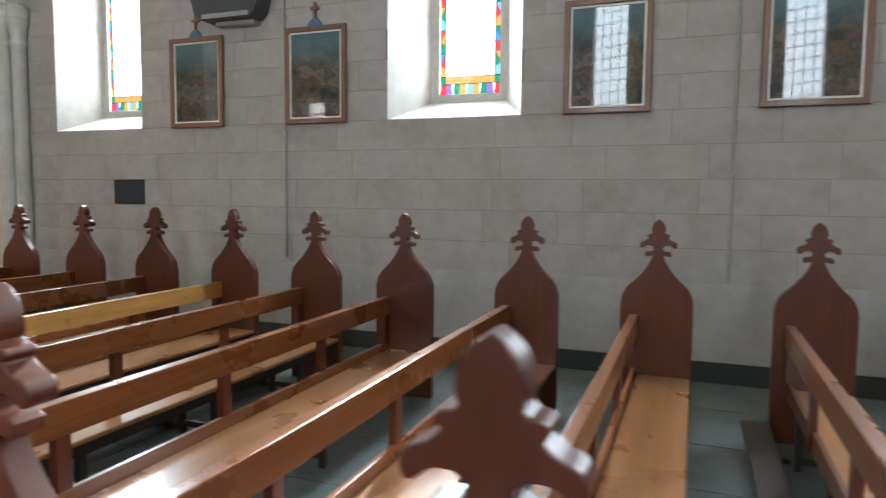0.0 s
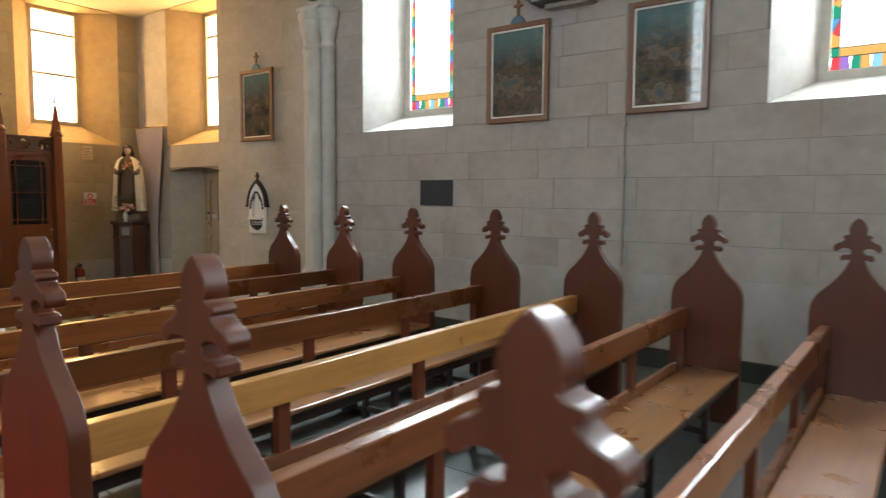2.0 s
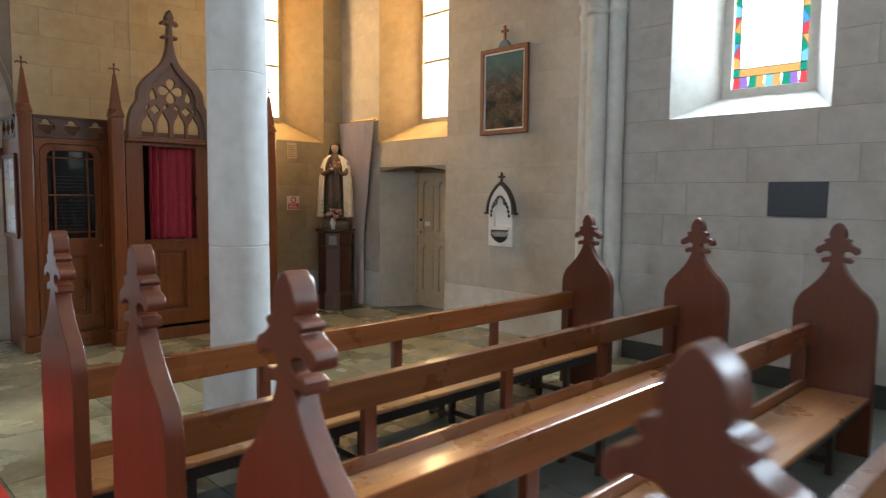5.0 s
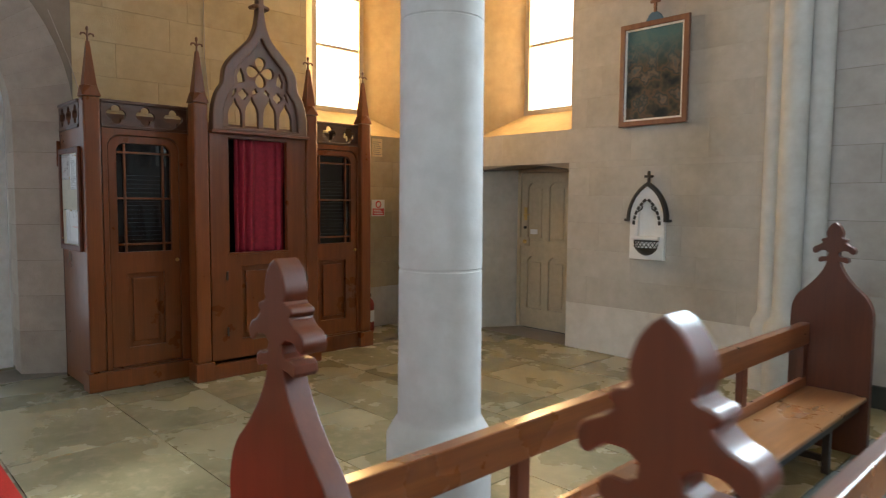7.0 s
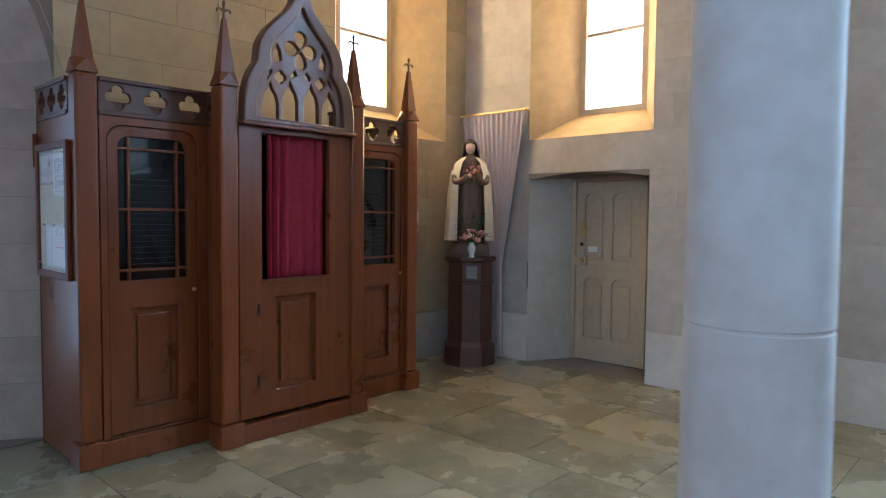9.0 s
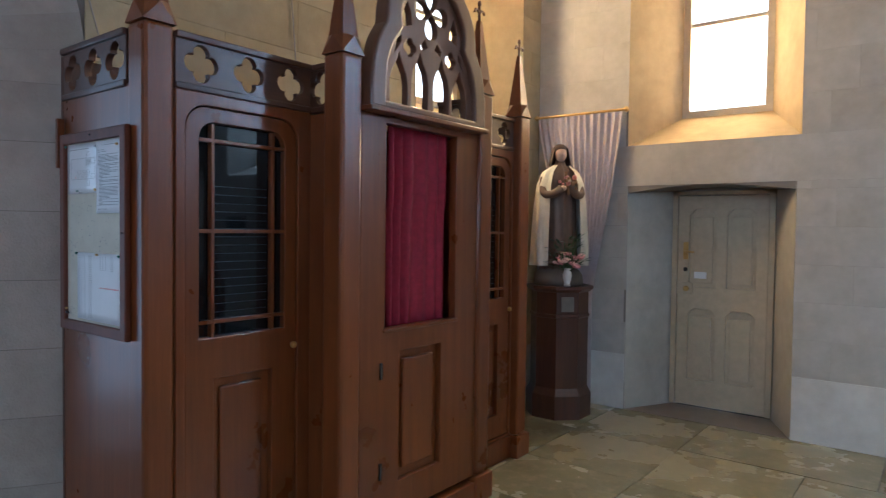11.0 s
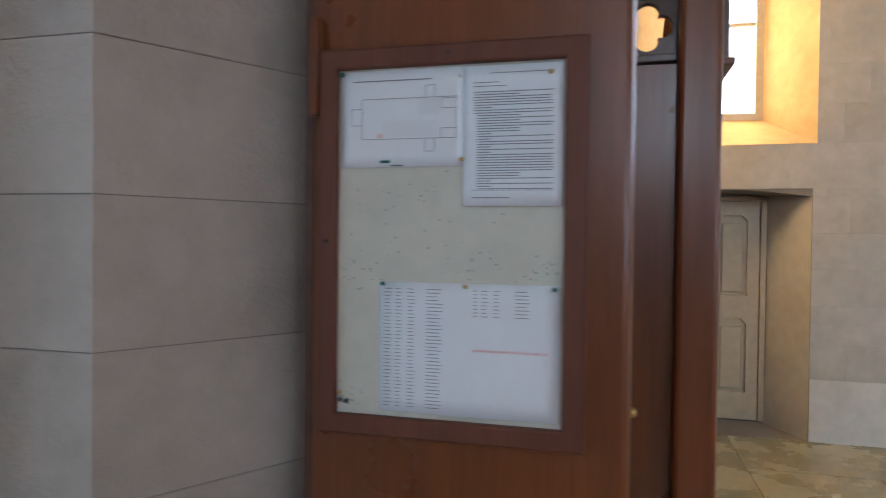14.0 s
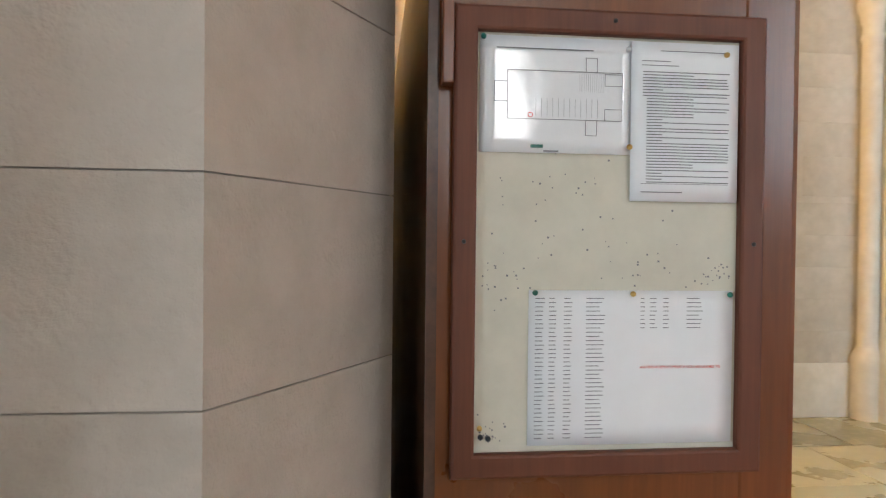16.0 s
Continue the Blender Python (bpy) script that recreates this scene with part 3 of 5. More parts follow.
# ---- side door in its recess ----
def side_door():
    d = thing("door_2", (-11.27, 6.5, FLOOR), "cream painted four panel wooden door, closed", "door", kind="structure")
    x0, x1, z0, z1 = -11.66, -10.89, FLOOR + 0.02, 1.885
    panels = []
    for a, b in ((x0 + 0.10, x0 + 0.34), (x0 + 0.43, x1 - 0.10)):
        panels += [(a, b, 0.20, 0.85), (a, b, 1.05, 1.76)]
    loops = [rect(x0, x1, z0, z1)]
    for a, b, c, e in panels:
        loops.append([(a, c), (b, c), (b, e - 0.05), (b - 0.05, e), (a + 0.05, e), (a, e - 0.05)])
    part("stiles", plate(loops, "xz", 6.50, 0.045, 0.004), DOOR_PAINT, d)
    for a, b, c, e in panels:
        part("panel", box_bm(a - 0.005, b + 0.005, 6.505, 6.52, c - 0.005, e + 0.005), DOOR_PAINT, d)
        part("panel_field", box_bm(a + 0.035, b - 0.035, 6.488, 6.506, c + 0.035, e - 0.07, 0.006), DOOR_PAINT, d)
    part("jamb", joined(box_bm(x0 - 0.05, x0 - 0.005, 6.46, 6.56, z0, z1 + 0.04), box_bm(x1 + 0.005, x1 + 0.05, 6.46, 6.56, z0, z1 + 0.04), box_bm(x0 - 0.05, x1 + 0.05, 6.46, 6.56, z1 + 0.005, z1 + 0.04)), DOOR_PAINT, d)
    lock = part("lock_plate", box_bm(x0 + 0.05, x0 + 0.095, 6.468, 6.478, 1.30, 1.46, 0.003), BRASS, d, "brass lock plate")
    part("lever", tube([(x0 + 0.072, 6.468, 1.375), (x0 + 0.072, 6.43, 1.375), (x0 + 0.16, 6.43, 1.37)], 0.008), BRASS, lock, "brass lever handle", True)
    part("rim_lock", box_bm(x0 + 0.0, x0 + 0.14, 6.455, 6.478, 0.98, 1.09, 0.004), DOOR_PAINT, d, "painted rim lock box")
    part("door_knob", ball((x0 + 0.09, 6.44, 1.035), 0.026), BRASS, d, "worn brass knob", True)
    part("latch_knob", ball((x0 + 0.075, 6.462, 1.21), 0.02), BRONZE, d, "dark round latch", True)
    part("notice", box_bm(x0 + 0.15, x0 + 0.26, 6.472, 6.4775, 1.13, 1.19), PAPER, d, "small white label")
    # Unseen sheet, added to stop light leaking round the door.
    part("backing", box_bm(x0 - 0.30, x1 + 0.28, 6.70, 6.73, FLOOR + 0.03, 2.02), BLACK, d, "unseen black sheet behind the door, stopping light leaks")
    return d


side_door()
# Glowing strip added for the daylight in the gap under the door.
bright_backdrop("backdrop", (-11.33, 6.56, FLOOR + 0.011), (0.36, 0.014), "xz", SKY_GLOW, 2.5)
solid("recess_back", plate([[(-11.96, FLOOR), (-11.72, FLOOR), (-11.72, 1.93), (-10.835, 1.93), (-10.835, FLOOR), (-10.61, FLOOR), (-10.61, 1.96), (-11.96, 1.96)]], "xz", 6.56, 0.12), REVEAL, (0, 0, 0), "plastered wall round the side door", "wall", kind="structure")
solid("door_light_gap", box_bm(-11.66, -10.89, 6.52, 6.54, FLOOR, FLOOR + 0.004), BLACK, (0, 0, FLOOR), "thin black strip under the door", "threshold", kind="structure")
# splayed cheeks of the recess
bm = bmesh.new()
for xa, xb, xo in ((-11.962, -11.71, -11.962), (-10.608, -10.845, -10.608)):
    vs = [[bm.verts.new((x, y, z)) for x, y in ((xa, 6.004), (xb, 6.50), (xo, 6.50))] for z in (FLOOR, 1.93)]
    for i in range(3):
        bm.faces.new((vs[0][i], vs[0][(i + 1) % 3], vs[1][(i + 1) % 3], vs[1][i]))
    bm.faces.new(vs[1])
solid("recess_cheeks", bm, REVEAL, (0, 0, 0), "splayed plaster cheeks of the door recess", "wall", kind="structure")

# dado, skirting
def run(name, spans, z0, z1, depth, mat, label):
    bms = [box_bm(a, b, WALL_Y - depth, WALL_Y + 0.003, z0, z1, 0.004) for a, b in spans]
    return solid(name, joined(*bms), mat, (0, 0, 0), label, "trim", kind="structure")


run("dado_nave", [(-8.05, 5.0)], 0.12, 0.81, 0.006, DADO_NAVE, "paler grey rendered dado along the nave wall")
run("dado_porch", [(END_X, -11.965), (-10.605, -8.55)], FLOOR, 0.44, 0.006, DADO, "paler grey rendered dado with an uneven top")
run("skirting", [(-8.05, 5.0)], FLOOR, 0.115, 0.03, SKIRT, "dark painted skirting along the nave wall")
solid("dado_end", box_bm(END_X - 0.003, END_X + 0.006, 1.74, WALL_Y - 0.01, FLOOR, 0.44), DADO, (0, 0, 0), "paler rendered dado on the end wall", "trim", kind="structure")

# clustered wall shafts
clus = thing("wall_shafts", (-8.28, WALL_Y, FLOOR), "clustered grey stone wall shafts with moulded capital and base", "column", kind="structure")
for dx, dy, r in ((-0.17, -0.07, 0.085), (0.0, -0.15, 0.105), (0.17, -0.07, 0.085)):
    c = (-8.28 + dx, WALL_Y + dy, 0)
    part("shaft", lathe([(r * 1.55, FLOOR), (r * 1.55, 0.44), (r * 1.62, 0.47), (r * 1.5, 0.52), (r * 1.1, 0.58), (r, 0.62), (r, 3.36), (r * 1.14, 3.375), (r * 1.16, 3.395), (r * 1.12, 3.412), (r, 3.425), (r, 3.50), (r * 1.15, 3.53), (r * 1.22, 3.57), (r * 1.22, 3.585), (r * 1.5, 3.63), (r * 1.58, 3.66), (r * 1.58, 3.70), (r * 1.5, 3.715), (r * 1.72, 3.76), (r * 1.78, 3.80), (r * 1.74, 3.85)], c, 24), SHAFT, clus, "", True)
part("shaft_core", box_bm(-8.47, -8.09, 5.93, 6.0, FLOOR, 4.5), SHAFT, clus)
part("abacus", box_bm(-8.5, -8.06, 5.74, 6.0, 3.852, 3.90, 0.015), SHAFT, clus)
part("bracket", box_bm(-8.42, -8.14, 5.76, 6.0, 4.004, 4.5, 0.02), paint("green_bracket", (0.06, 0.14, 0.11), 0.5), clus, "green painted bracket")

# free-standing column below the loft
solid("column", lathe([(0.236, FLOOR), (0.236, 0.495), (0.230, 0.506), (0.196, 0.562), (0.187, 0.572), (0.186, 0.60), (0.1835, 1.22), (0.1835, 1.228), (0.180, 1.232), (0.180, 1.238), (0.1835, 1.242), (0.1835, 1.25), (0.180, 2.28), (0.180, 2.288), (0.177, 2.291), (0.177, 2.295), (0.180, 2.298), (0.180, 2.306), (0.174, 4.15), (0.21, 4.2), (0.27, 4.4), (0.27, 4.5)], (-8.41, 2.03, 0), 40), SHAFT, (-8.41, 2.03, FLOOR), "smooth pale grey round stone column on a moulded base", "column", kind="structure", smooth=True)

# ---- pews ----
PEW_X = [-7.64, -6.69, -5.77, -4.85, -3.94, -3.08, -2.18, -1.19, -0.27, 0.70, 1.62]


def pew_profile():
    body = [(0.24, FLOOR), (0.24, 0.80)]
    shoulder = smooth_line([(0.24, 0.80), (0.234, 0.88), (0.20, 0.955), (0.135, 1.02), (0.078, 1.09), (0.045, 1.15), (0.036, 1.180)], 4)
    collar = [(0.060, 1.176), (0.078, 1.170), (0.088, 1.180), (0.086, 1.198), (0.072, 1.208), (0.046, 1.208)]
    stem = [(0.033, 1.216), (0.030, 1.236)]
    leaf = smooth_line([(0.048, 1.248), (0.078, 1.247), (0.106, 1.228), (0.120, 1.236), (0.123, 1.254), (0.112, 1.272), (0.086, 1.284), (0.068, 1.298)], 5)
    lobe = smooth_line([(0.066, 1.303), (0.075, 1.313), (0.069, 1.324), (0.050, 1.329)], 4)
    bud = smooth_line([(0.043, 1.336), (0.047, 1.352), (0.044, 1.374), (0.034, 1.398), (0.018, 1.418), (0.0, 1.430)], 5)
    half = body + shoulder[1:] + collar + stem + leaf + lobe + bud
    return half + [(-u, v) for u, v in reversed(half[:-1])]


def pew(aisle, side):
    """One pew; its aisle end stands a little lower, where the floor is worn."""
    p = thing("pew", (0, aisle, FLOOR), "varnished wooden church pew with carved fleur finial ends", "pew", "rows of pews")
    prof = pew_profile()
    for y, drop in ((aisle, 0.018), (side, 0.0)):
        part("end_panel", plate([[(u, v - drop if v > 0.3 else v) for u, v in prof]], "xz", y, 0.062, 0.004), PANEL_WOOD, p, "dark red-brown end panel with carved finial")
    y0, y1 = aisle + 0.031, side - 0.031
    part("back_rail", box_bm(-0.175, -0.115, y0, y1, 0.625, 0.765, 0.006), RAIL_WOOD, p)
    part("lower_rail", box_bm(-0.15, -0.122, y0, y1, 0.30, 0.405, 0.004), RAIL_WOOD, p)
    n = 5
    for i in range(n):
        y = y0 + 0.03 + (y1 - y0 - 0.06) * i / (n - 1)
        part("stile", box_bm(-0.166, -0.126, y - 0.035, y + 0.035, 0.30, 0.63, 0.004), PANEL_WOOD, p)
    part("seat", box_bm(-0.12, 0.235, y0, y1, 0.315, 0.345, 0.010), SEAT_WOOD, p)
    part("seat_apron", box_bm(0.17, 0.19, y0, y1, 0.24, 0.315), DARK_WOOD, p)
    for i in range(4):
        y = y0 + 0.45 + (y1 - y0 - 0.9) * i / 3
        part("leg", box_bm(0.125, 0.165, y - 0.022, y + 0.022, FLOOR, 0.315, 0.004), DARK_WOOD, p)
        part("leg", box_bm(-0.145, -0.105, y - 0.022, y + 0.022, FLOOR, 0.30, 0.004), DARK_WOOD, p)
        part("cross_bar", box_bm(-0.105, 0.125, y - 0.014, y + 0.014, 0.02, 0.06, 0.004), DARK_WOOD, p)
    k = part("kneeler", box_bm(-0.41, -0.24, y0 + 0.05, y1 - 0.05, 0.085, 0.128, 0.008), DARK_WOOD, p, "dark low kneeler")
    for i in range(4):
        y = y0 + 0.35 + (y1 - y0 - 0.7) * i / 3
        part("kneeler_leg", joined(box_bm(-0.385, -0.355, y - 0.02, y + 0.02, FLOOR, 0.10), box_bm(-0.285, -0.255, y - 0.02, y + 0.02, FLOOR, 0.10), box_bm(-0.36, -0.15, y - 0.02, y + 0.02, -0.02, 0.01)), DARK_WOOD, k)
    return p


FRONT, REAR = PEW_X[:6], PEW_X[6:]
for xs, aisle, side in ((FRONT, 0.82, 4.80), (REAR, 0.69, 4.66)):
    first = pew(aisle, side)
    for x in xs[1:]:
        c = copy_thing(first, pose(x, aisle, FLOOR - 0.016 - 0.003 * (x + 7.64)))
        if x == -3.94:
            tagged(c, "varnished wooden church pew with a honey yellow back rail")
            for o in c.children:
                if o.name.startswith("back_rail"):
                    o.data = o.data.copy()
                    o.data.materials[0] = HONEY_WOOD
    first.location = (xs[0], aisle, FLOOR - 0.016 - 0.003 * (xs[0] + 7.64))
solid("aisle_carpet", box_bm(-11.6, 4.9, -0.76, 0.76, FLOOR + 0.001, FLOOR + 0.010), CARPET, (0, 0, FLOOR), "red carpet runner along the aisle floor", "carpet")

# ---- confessional ----
def fleur(c, s, plane_x=True):
    """Small iron-like finial: stem with curled side leaves."""
    x, y, z = c
    bits = [tube([(x, y, z), (x, y, z + 0.10 * s)], 0.008 * s), ball((x, y, z + 0.105 * s), 0.012 * s, (1, 1, 1.6))]
    for d in (-1, 1):
        bits.append(tube([(x, y, z + 0.05 * s), (x, y + d * 0.022 * s, z + 0.068 * s), (x, y + d * 0.042 * s, z + 0.066 * s), (x, y + d * 0.050 * s, z + 0.048 * s)], 0.0075 * s))
    return joined(*bits)


def arched(u0, u1, v0, v1, cut):
    """Rectangle with rounded shoulders at the top."""
    arc = [(u1 - cut + cut * math.cos(a), v1 - cut + cut * math.sin(a)) for a in (math.pi / 2 * i / 6 for i in range(7))]
    arc += [(u0 + cut - cut * math.sin(a), v1 - cut + cut * math.cos(a)) for a in (math.pi / 2 * i / 6 for i in range(7))]
    return [(u0, v0), (u1, v0)] + arc


def gable(c):
    """Ogee arch over the middle bay, with pierced tracery."""
    y0, zb = 2.98, 2.125

    def mirror(right):
        return [(y0 + u, v) for u, v in right] + [(y0 - u, v) for u, v in reversed(right)]

    outer = smooth_line([(0.465, 2.12), (0.46, 2.30), (0.425, 2.44), (0.37, 2.53)], 4) + smooth_line([(0.365, 2.55), (0.35, 2.66), (0.29, 2.76), (0.19, 2.86), (0.105, 2.95), (0.055, 3.06), (0.032, 3.18)], 4)
    stem = [(0.03, 3.22), (0.075, 3.215), (0.09, 3.235), (0.075, 3.25), (0.028, 3.26), (0.022, 3.36), (0.05, 3.37), (0.085, 3.36), (0.095, 3.385), (0.07, 3.41), (0.04, 3.415), (0.045, 3.45), (0.022, 3.50), (0.004, 3.525)]
    inner = smooth_line([(0.365, 2.16), (0.36, 2.30), (0.325, 2.42), (0.26, 2.51)], 4) + smooth_line([(0.25, 2.53), (0.255, 2.61), (0.215, 2.70), (0.12, 2.80), (0.05, 2.88), (0.006, 2.955)], 4)
    part("gable_arch", plate([mirror(outer + stem), mirror(inner)], "yz", -11.82, 0.09, 0.012), TRACERY_WOOD, c, "dark carved ogee arch with a cross finial")
    # tracery within the arch: pierced panel
    holes = []
    for k in range(4):
        a = math.pi / 4 + math.pi / 2 * k + math.pi / 4
        u, v = y0 + 0.072 * math.cos(a), 2.665 + 0.072 * math.sin(a)
        lobe = []
        for i in range(18):
            t = 2 * math.pi * i / 18
            e, w = 0.062 * math.cos(t), 0.047 * math.sin(t) * (1 + 0.35 * math.cos(t))
            lobe.append((u + e * math.cos(a) - w * math.sin(a), v + e * math.sin(a) + w * math.cos(a)))
        holes.append(lobe)
    for s in (-1, 1):
        holes.append(quatrefoil(y0 + s * 0.168, 2.455, 0.047, 28))
        for k, (a, b) in enumerate(((0.025, 0.152), (0.184, 0.312))):
            top = 2.40 if k == 0 else 2.37
            m = (a + b) / 2
            lan = [(a, 2.165), (b, 2.165), (b, top - 0.10), (b - 0.012, top - 0.05), (m + 0.018, top + 0.0), (m, top + 0.045), (m - 0.018, top), (a + 0.012, top - 0.05), (a, top - 0.10)]
            holes.append([(y0 + s * u, v) for u, v in lan])
        holes.append([(y0 + s * u, v) for u, v in ((0.03, 2.485), (0.075, 2.46), (0.085, 2.485), (0.05, 2.52))])
        holes.append([(y0 + s * u, v) for u, v in ((0.235, 2.47), (0.275, 2.42), (0.262, 2.48), (0.235, 2.50))])
        holes.append([(y0 + s * u, v) for u, v in ((0.155, 2.57), (0.215, 2.55), (0.225, 2.61), (0.19, 2.68), (0.165, 2.63))])
    shrink = [(u * 1.01, v) for u, v in inner]
    part("tracery", plate([mirror(shrink)] + holes, "yz", -11.825, 0.04, 0.005), TRACERY_WOOD, c, "pierced gothic tracery panel")
    part("gable_sill", box_bm(-11.90, -11.76, 2.50, 3.46, 2.10, 2.125, 0.006), CONF_WOOD, c)


def confessional():
    c = thing("confessional", (-12.3, 3.0, FLOOR), "tall gothic wooden confessional with red curtain and pinnacles", "confessional")
    xb = -12.80
    sides = ((1.62, 2.44, 1), (3.52, 4.38, -1))
    # posts with gabled tops and spires
    for y, x in ((1.66, -12.16), (4.33, -12.10), (2.43, -11.88), (3.52, -11.88)):
        part("post", box_bm(x - 0.065, x + 0.065, y - 0.065, y + 0.065, FLOOR + 0.16, 2.345, 0.018), CONF_WOOD, c)
        part("plinth_block", box_bm(x - 0.085, x + 0.085, y - 0.085, y + 0.085, FLOOR, FLOOR + 0.16, 0.008), CONF_WOOD, c)
        bm = bmesh.new()
        r, h = 0.07, 0.058
        low = [bm.verts.new((x + a * r, y + b * r, 2.345)) for a, b in ((-1, -1), (1, -1), (1, 1), (-1, 1))]
        mids = [bm.verts.new((x + a * r, y + b * r, 2.425)) for a, b in ((0, -1), (1, 0), (0, 1), (-1, 0))]
        neck = [bm.verts.new((x + a * 0.048, y + b * 0.048, 2.43)) for a, b in ((-1, -1), (1, -1), (1, 1), (-1, 1))]
        tip = [bm.verts.new((x + a * 0.012, y + b * 0.012, 2.78)) for a, b in ((-1, -1), (1, -1), (1, 1), (-1, 1))]
        for i in range(4):
            j = (i + 1) % 4
            bm.faces.new((low[i], low[j], mids[i]))
            bm.faces.new((low[j], neck[j], mids[i])), bm.faces.new((low[i], mids[i], neck[i])), bm.faces.new((mids[i], neck[j], neck[i]))
            bm.faces.new((neck[i], neck[j], tip[j], tip[i]))
        bm.faces.new(tip), bm.faces.new(low[::-1])
        sp = part("spire", bm, CONF_WOOD, c)
        part("finial", fleur((x, y, 2.775), 1.0), TRACERY_WOOD, sp, "dark fleur finial", True)
    # outer side walls, back, inner divisions, roof
    part("side_panel", box_bm(xb, -12.205, 1.597, 1.62, FLOOR + 0.02, 2.11), CONF_WOOD, c, "red-brown boarded side")
    part("side_panel", box_bm(xb, -12.23, 4.38, 4.403, FLOOR + 0.02, 2.11), CONF_WOOD, c)
    part("back_panel", box_bm(xb - 0.02, xb, 1.595, 4.405, FLOOR, 2.3), CONF_DARK, c)
    part("top_panel", box_bm(xb, -12.14, 1.63, 4.37, 2.09, 2.105), CONF_DARK, c)
    for y in (2.44, 3.52):
        part("division", box_bm(xb + 0.01, -11.92, y - 0.02, y + 0.02, FLOOR, 2.09), CONF_WOOD, c)
    # pierced cornices on the two outer bays, the sides and the returns
    def cornice(plane, at, a, b, n, th=0.03):
        loops = [rect(a, b, 2.125, 2.305)]
        for i in range(n):
            loops.append(quatrefoil(a + (b - a) * (i + 0.5) / n, 2.215, 0.077))
        part("cornice", plate(loops, plane, at, th, 0.003), CONF_DARK, c, "dark pierced quatrefoil cornice")
        lo = [(2.10, 2.128, 0.05), (2.302, 2.33, 0.06)]
        for z0, z1, w in lo:
            part("moulding", box_bm(a, b, at - w / 2, at + w / 2, z0, z1, 0.006) if plane == "xz" else box_bm(at - w / 2, at + w / 2, a, b, z0, z1, 0.006), CONF_DARK, c)

    cornice("yz", -12.11, 1.725, 2.42, 3)
    cornice("yz", -12.11, 3.54, 4.265, 3)
    cornice("xz", 1.61, xb, -12.23, 3)
    cornice("xz", 4.385, xb, -12.23, 3)
    cornice("xz", 2.45, -12.16, -11.915, 1)
    cornice("xz", 3.51, -12.16, -11.915, 1)
    # outer bays: door with a barred dark window and a lower panel
    for (w0, w1, y0, y1, hinge) in ((1.835, 2.275, 1.725, 2.42, 2.28), (3.72, 4.175, 3.54, 4.265, 4.15)):
        x = -12.115
        d0, d1 = w0 - 0.07, w1 + 0.07
        part("bay_frame", plate([rect(y0, y1, FLOOR + 0.16, 2.10), arched(d0, d1, FLOOR + 0.17, 2.05, 0.10)], "yz", x, 0.05, 0.004), CONF_WOOD, c)
        door = part("door", plate([arched(d0 + 0.004, d1 - 0.004, FLOOR + 0.175, 2.046, 0.10), arched(w0, w1, 1.08, 1.985, 0.07), rect(w0 + 0.07, w1 - 0.07, 0.27, 0.90)], "yz", x - 0.006, 0.04, 0.004), CONF_WOOD, c, "panelled door with a dark barred window")
        part("door_panel", joined(box_bm(x - 0.028, x - 0.016, w0 + 0.06, w1 - 0.06, 0.26, 0.91), box_bm(x - 0.018, x - 0.002, w0 + 0.11, w1 - 0.11, 0.31, 0.86, 0.010)), CONF_WOOD, door)
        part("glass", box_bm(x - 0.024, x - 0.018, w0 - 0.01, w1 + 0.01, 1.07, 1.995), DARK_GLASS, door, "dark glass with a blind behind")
        for z in (1.145, 1.53, 1.91):
            part("muntin", box_bm(x - 0.016, x + 0.012, w0, w1, z - 0.008, z + 0.008, 0.003), CONF_WOOD, door)
        for y in (w0 + 0.065, w1 - 0.065):
            part("muntin", box_bm(x - 0.016, x + 0.012, y - 0.008, y + 0.008, 1.08, 1.98, 0.003), CONF_WOOD, door)
        for k in range(16):
            part("blind_slat", box_bm(x - 0.0178, x - 0.0165, w0 + 0.08, w1 - 0.08, 1.18 + 0.036 * k, 1.183 + 0.036 * k), SLATE, door)
        part("door_knob", ball((x + 0.045, w1 + 0.03, 1.0), 0.016), BRASS, door, "small brass knob", True)
        part("plinth", box_bm(x - 0.02, x + 0.045, y0 - 0.02, y1 + 0.02, FLOOR, FLOOR + 0.155, 0.008), CONF_WOOD, c)
    # middle bay
    x = -11.86
    part("bay_frame", plate([rect(2.505, 3.455, FLOOR + 0.16, 2.10), rect(2.68, 3.255, 1.05, 2.065), rect(2.79, 3.13, 0.27, 0.93)], "yz", x, 0.05, 0.004), CONF_WOOD, c)
    half = part("half_door", joined(box_bm(x - 0.02, x - 0.008, 2.78, 3.14, 0.26, 0.94), box_bm(x - 0.01, x + 0.012, 2.835, 3.085, 0.315, 0.885, 0.010)), CONF_WOOD, c)
    part("ledge", box_bm(x - 0.03, x + 0.035, 2.665, 3.27, 1.035, 1.053, 0.004), CONF_WOOD, half)
    for z in (0.35, 0.85):
        part("hinge", box_bm(x + 0.024, x + 0.034, 2.645, 2.66, z - 0.04, z + 0.04), BRONZE, half)
    part("plinth", box_bm(x - 0.02, x + 0.05, 2.50, 3.46, FLOOR, FLOOR + 0.13, 0.008), CONF_WOOD, c)
    # Black sheet stands in for the shade inside the booth.
    part("inner_dark", box_bm(x - 0.45, x - 0.43, 2.47, 3.49, FLOOR, 2.09), BLACK, c, "black sheet standing in for the shade inside the booth")
    # curtain: gathered folds, drawn to one side
    bm = bmesh.new()
    ny, nz = 120, 14
    grid = []
    for j in range(nz + 1):
        z = 1.03 + 1.05 * j / nz
        row = []
        for i in range(ny + 1):
            t = i / ny
            y = 2.765 + 0.50 * t + 0.004 * math.sin(9 * t + 2 * z)
            amp = 0.017 + 0.010 * math.sin(5.3 * t + 1.0)
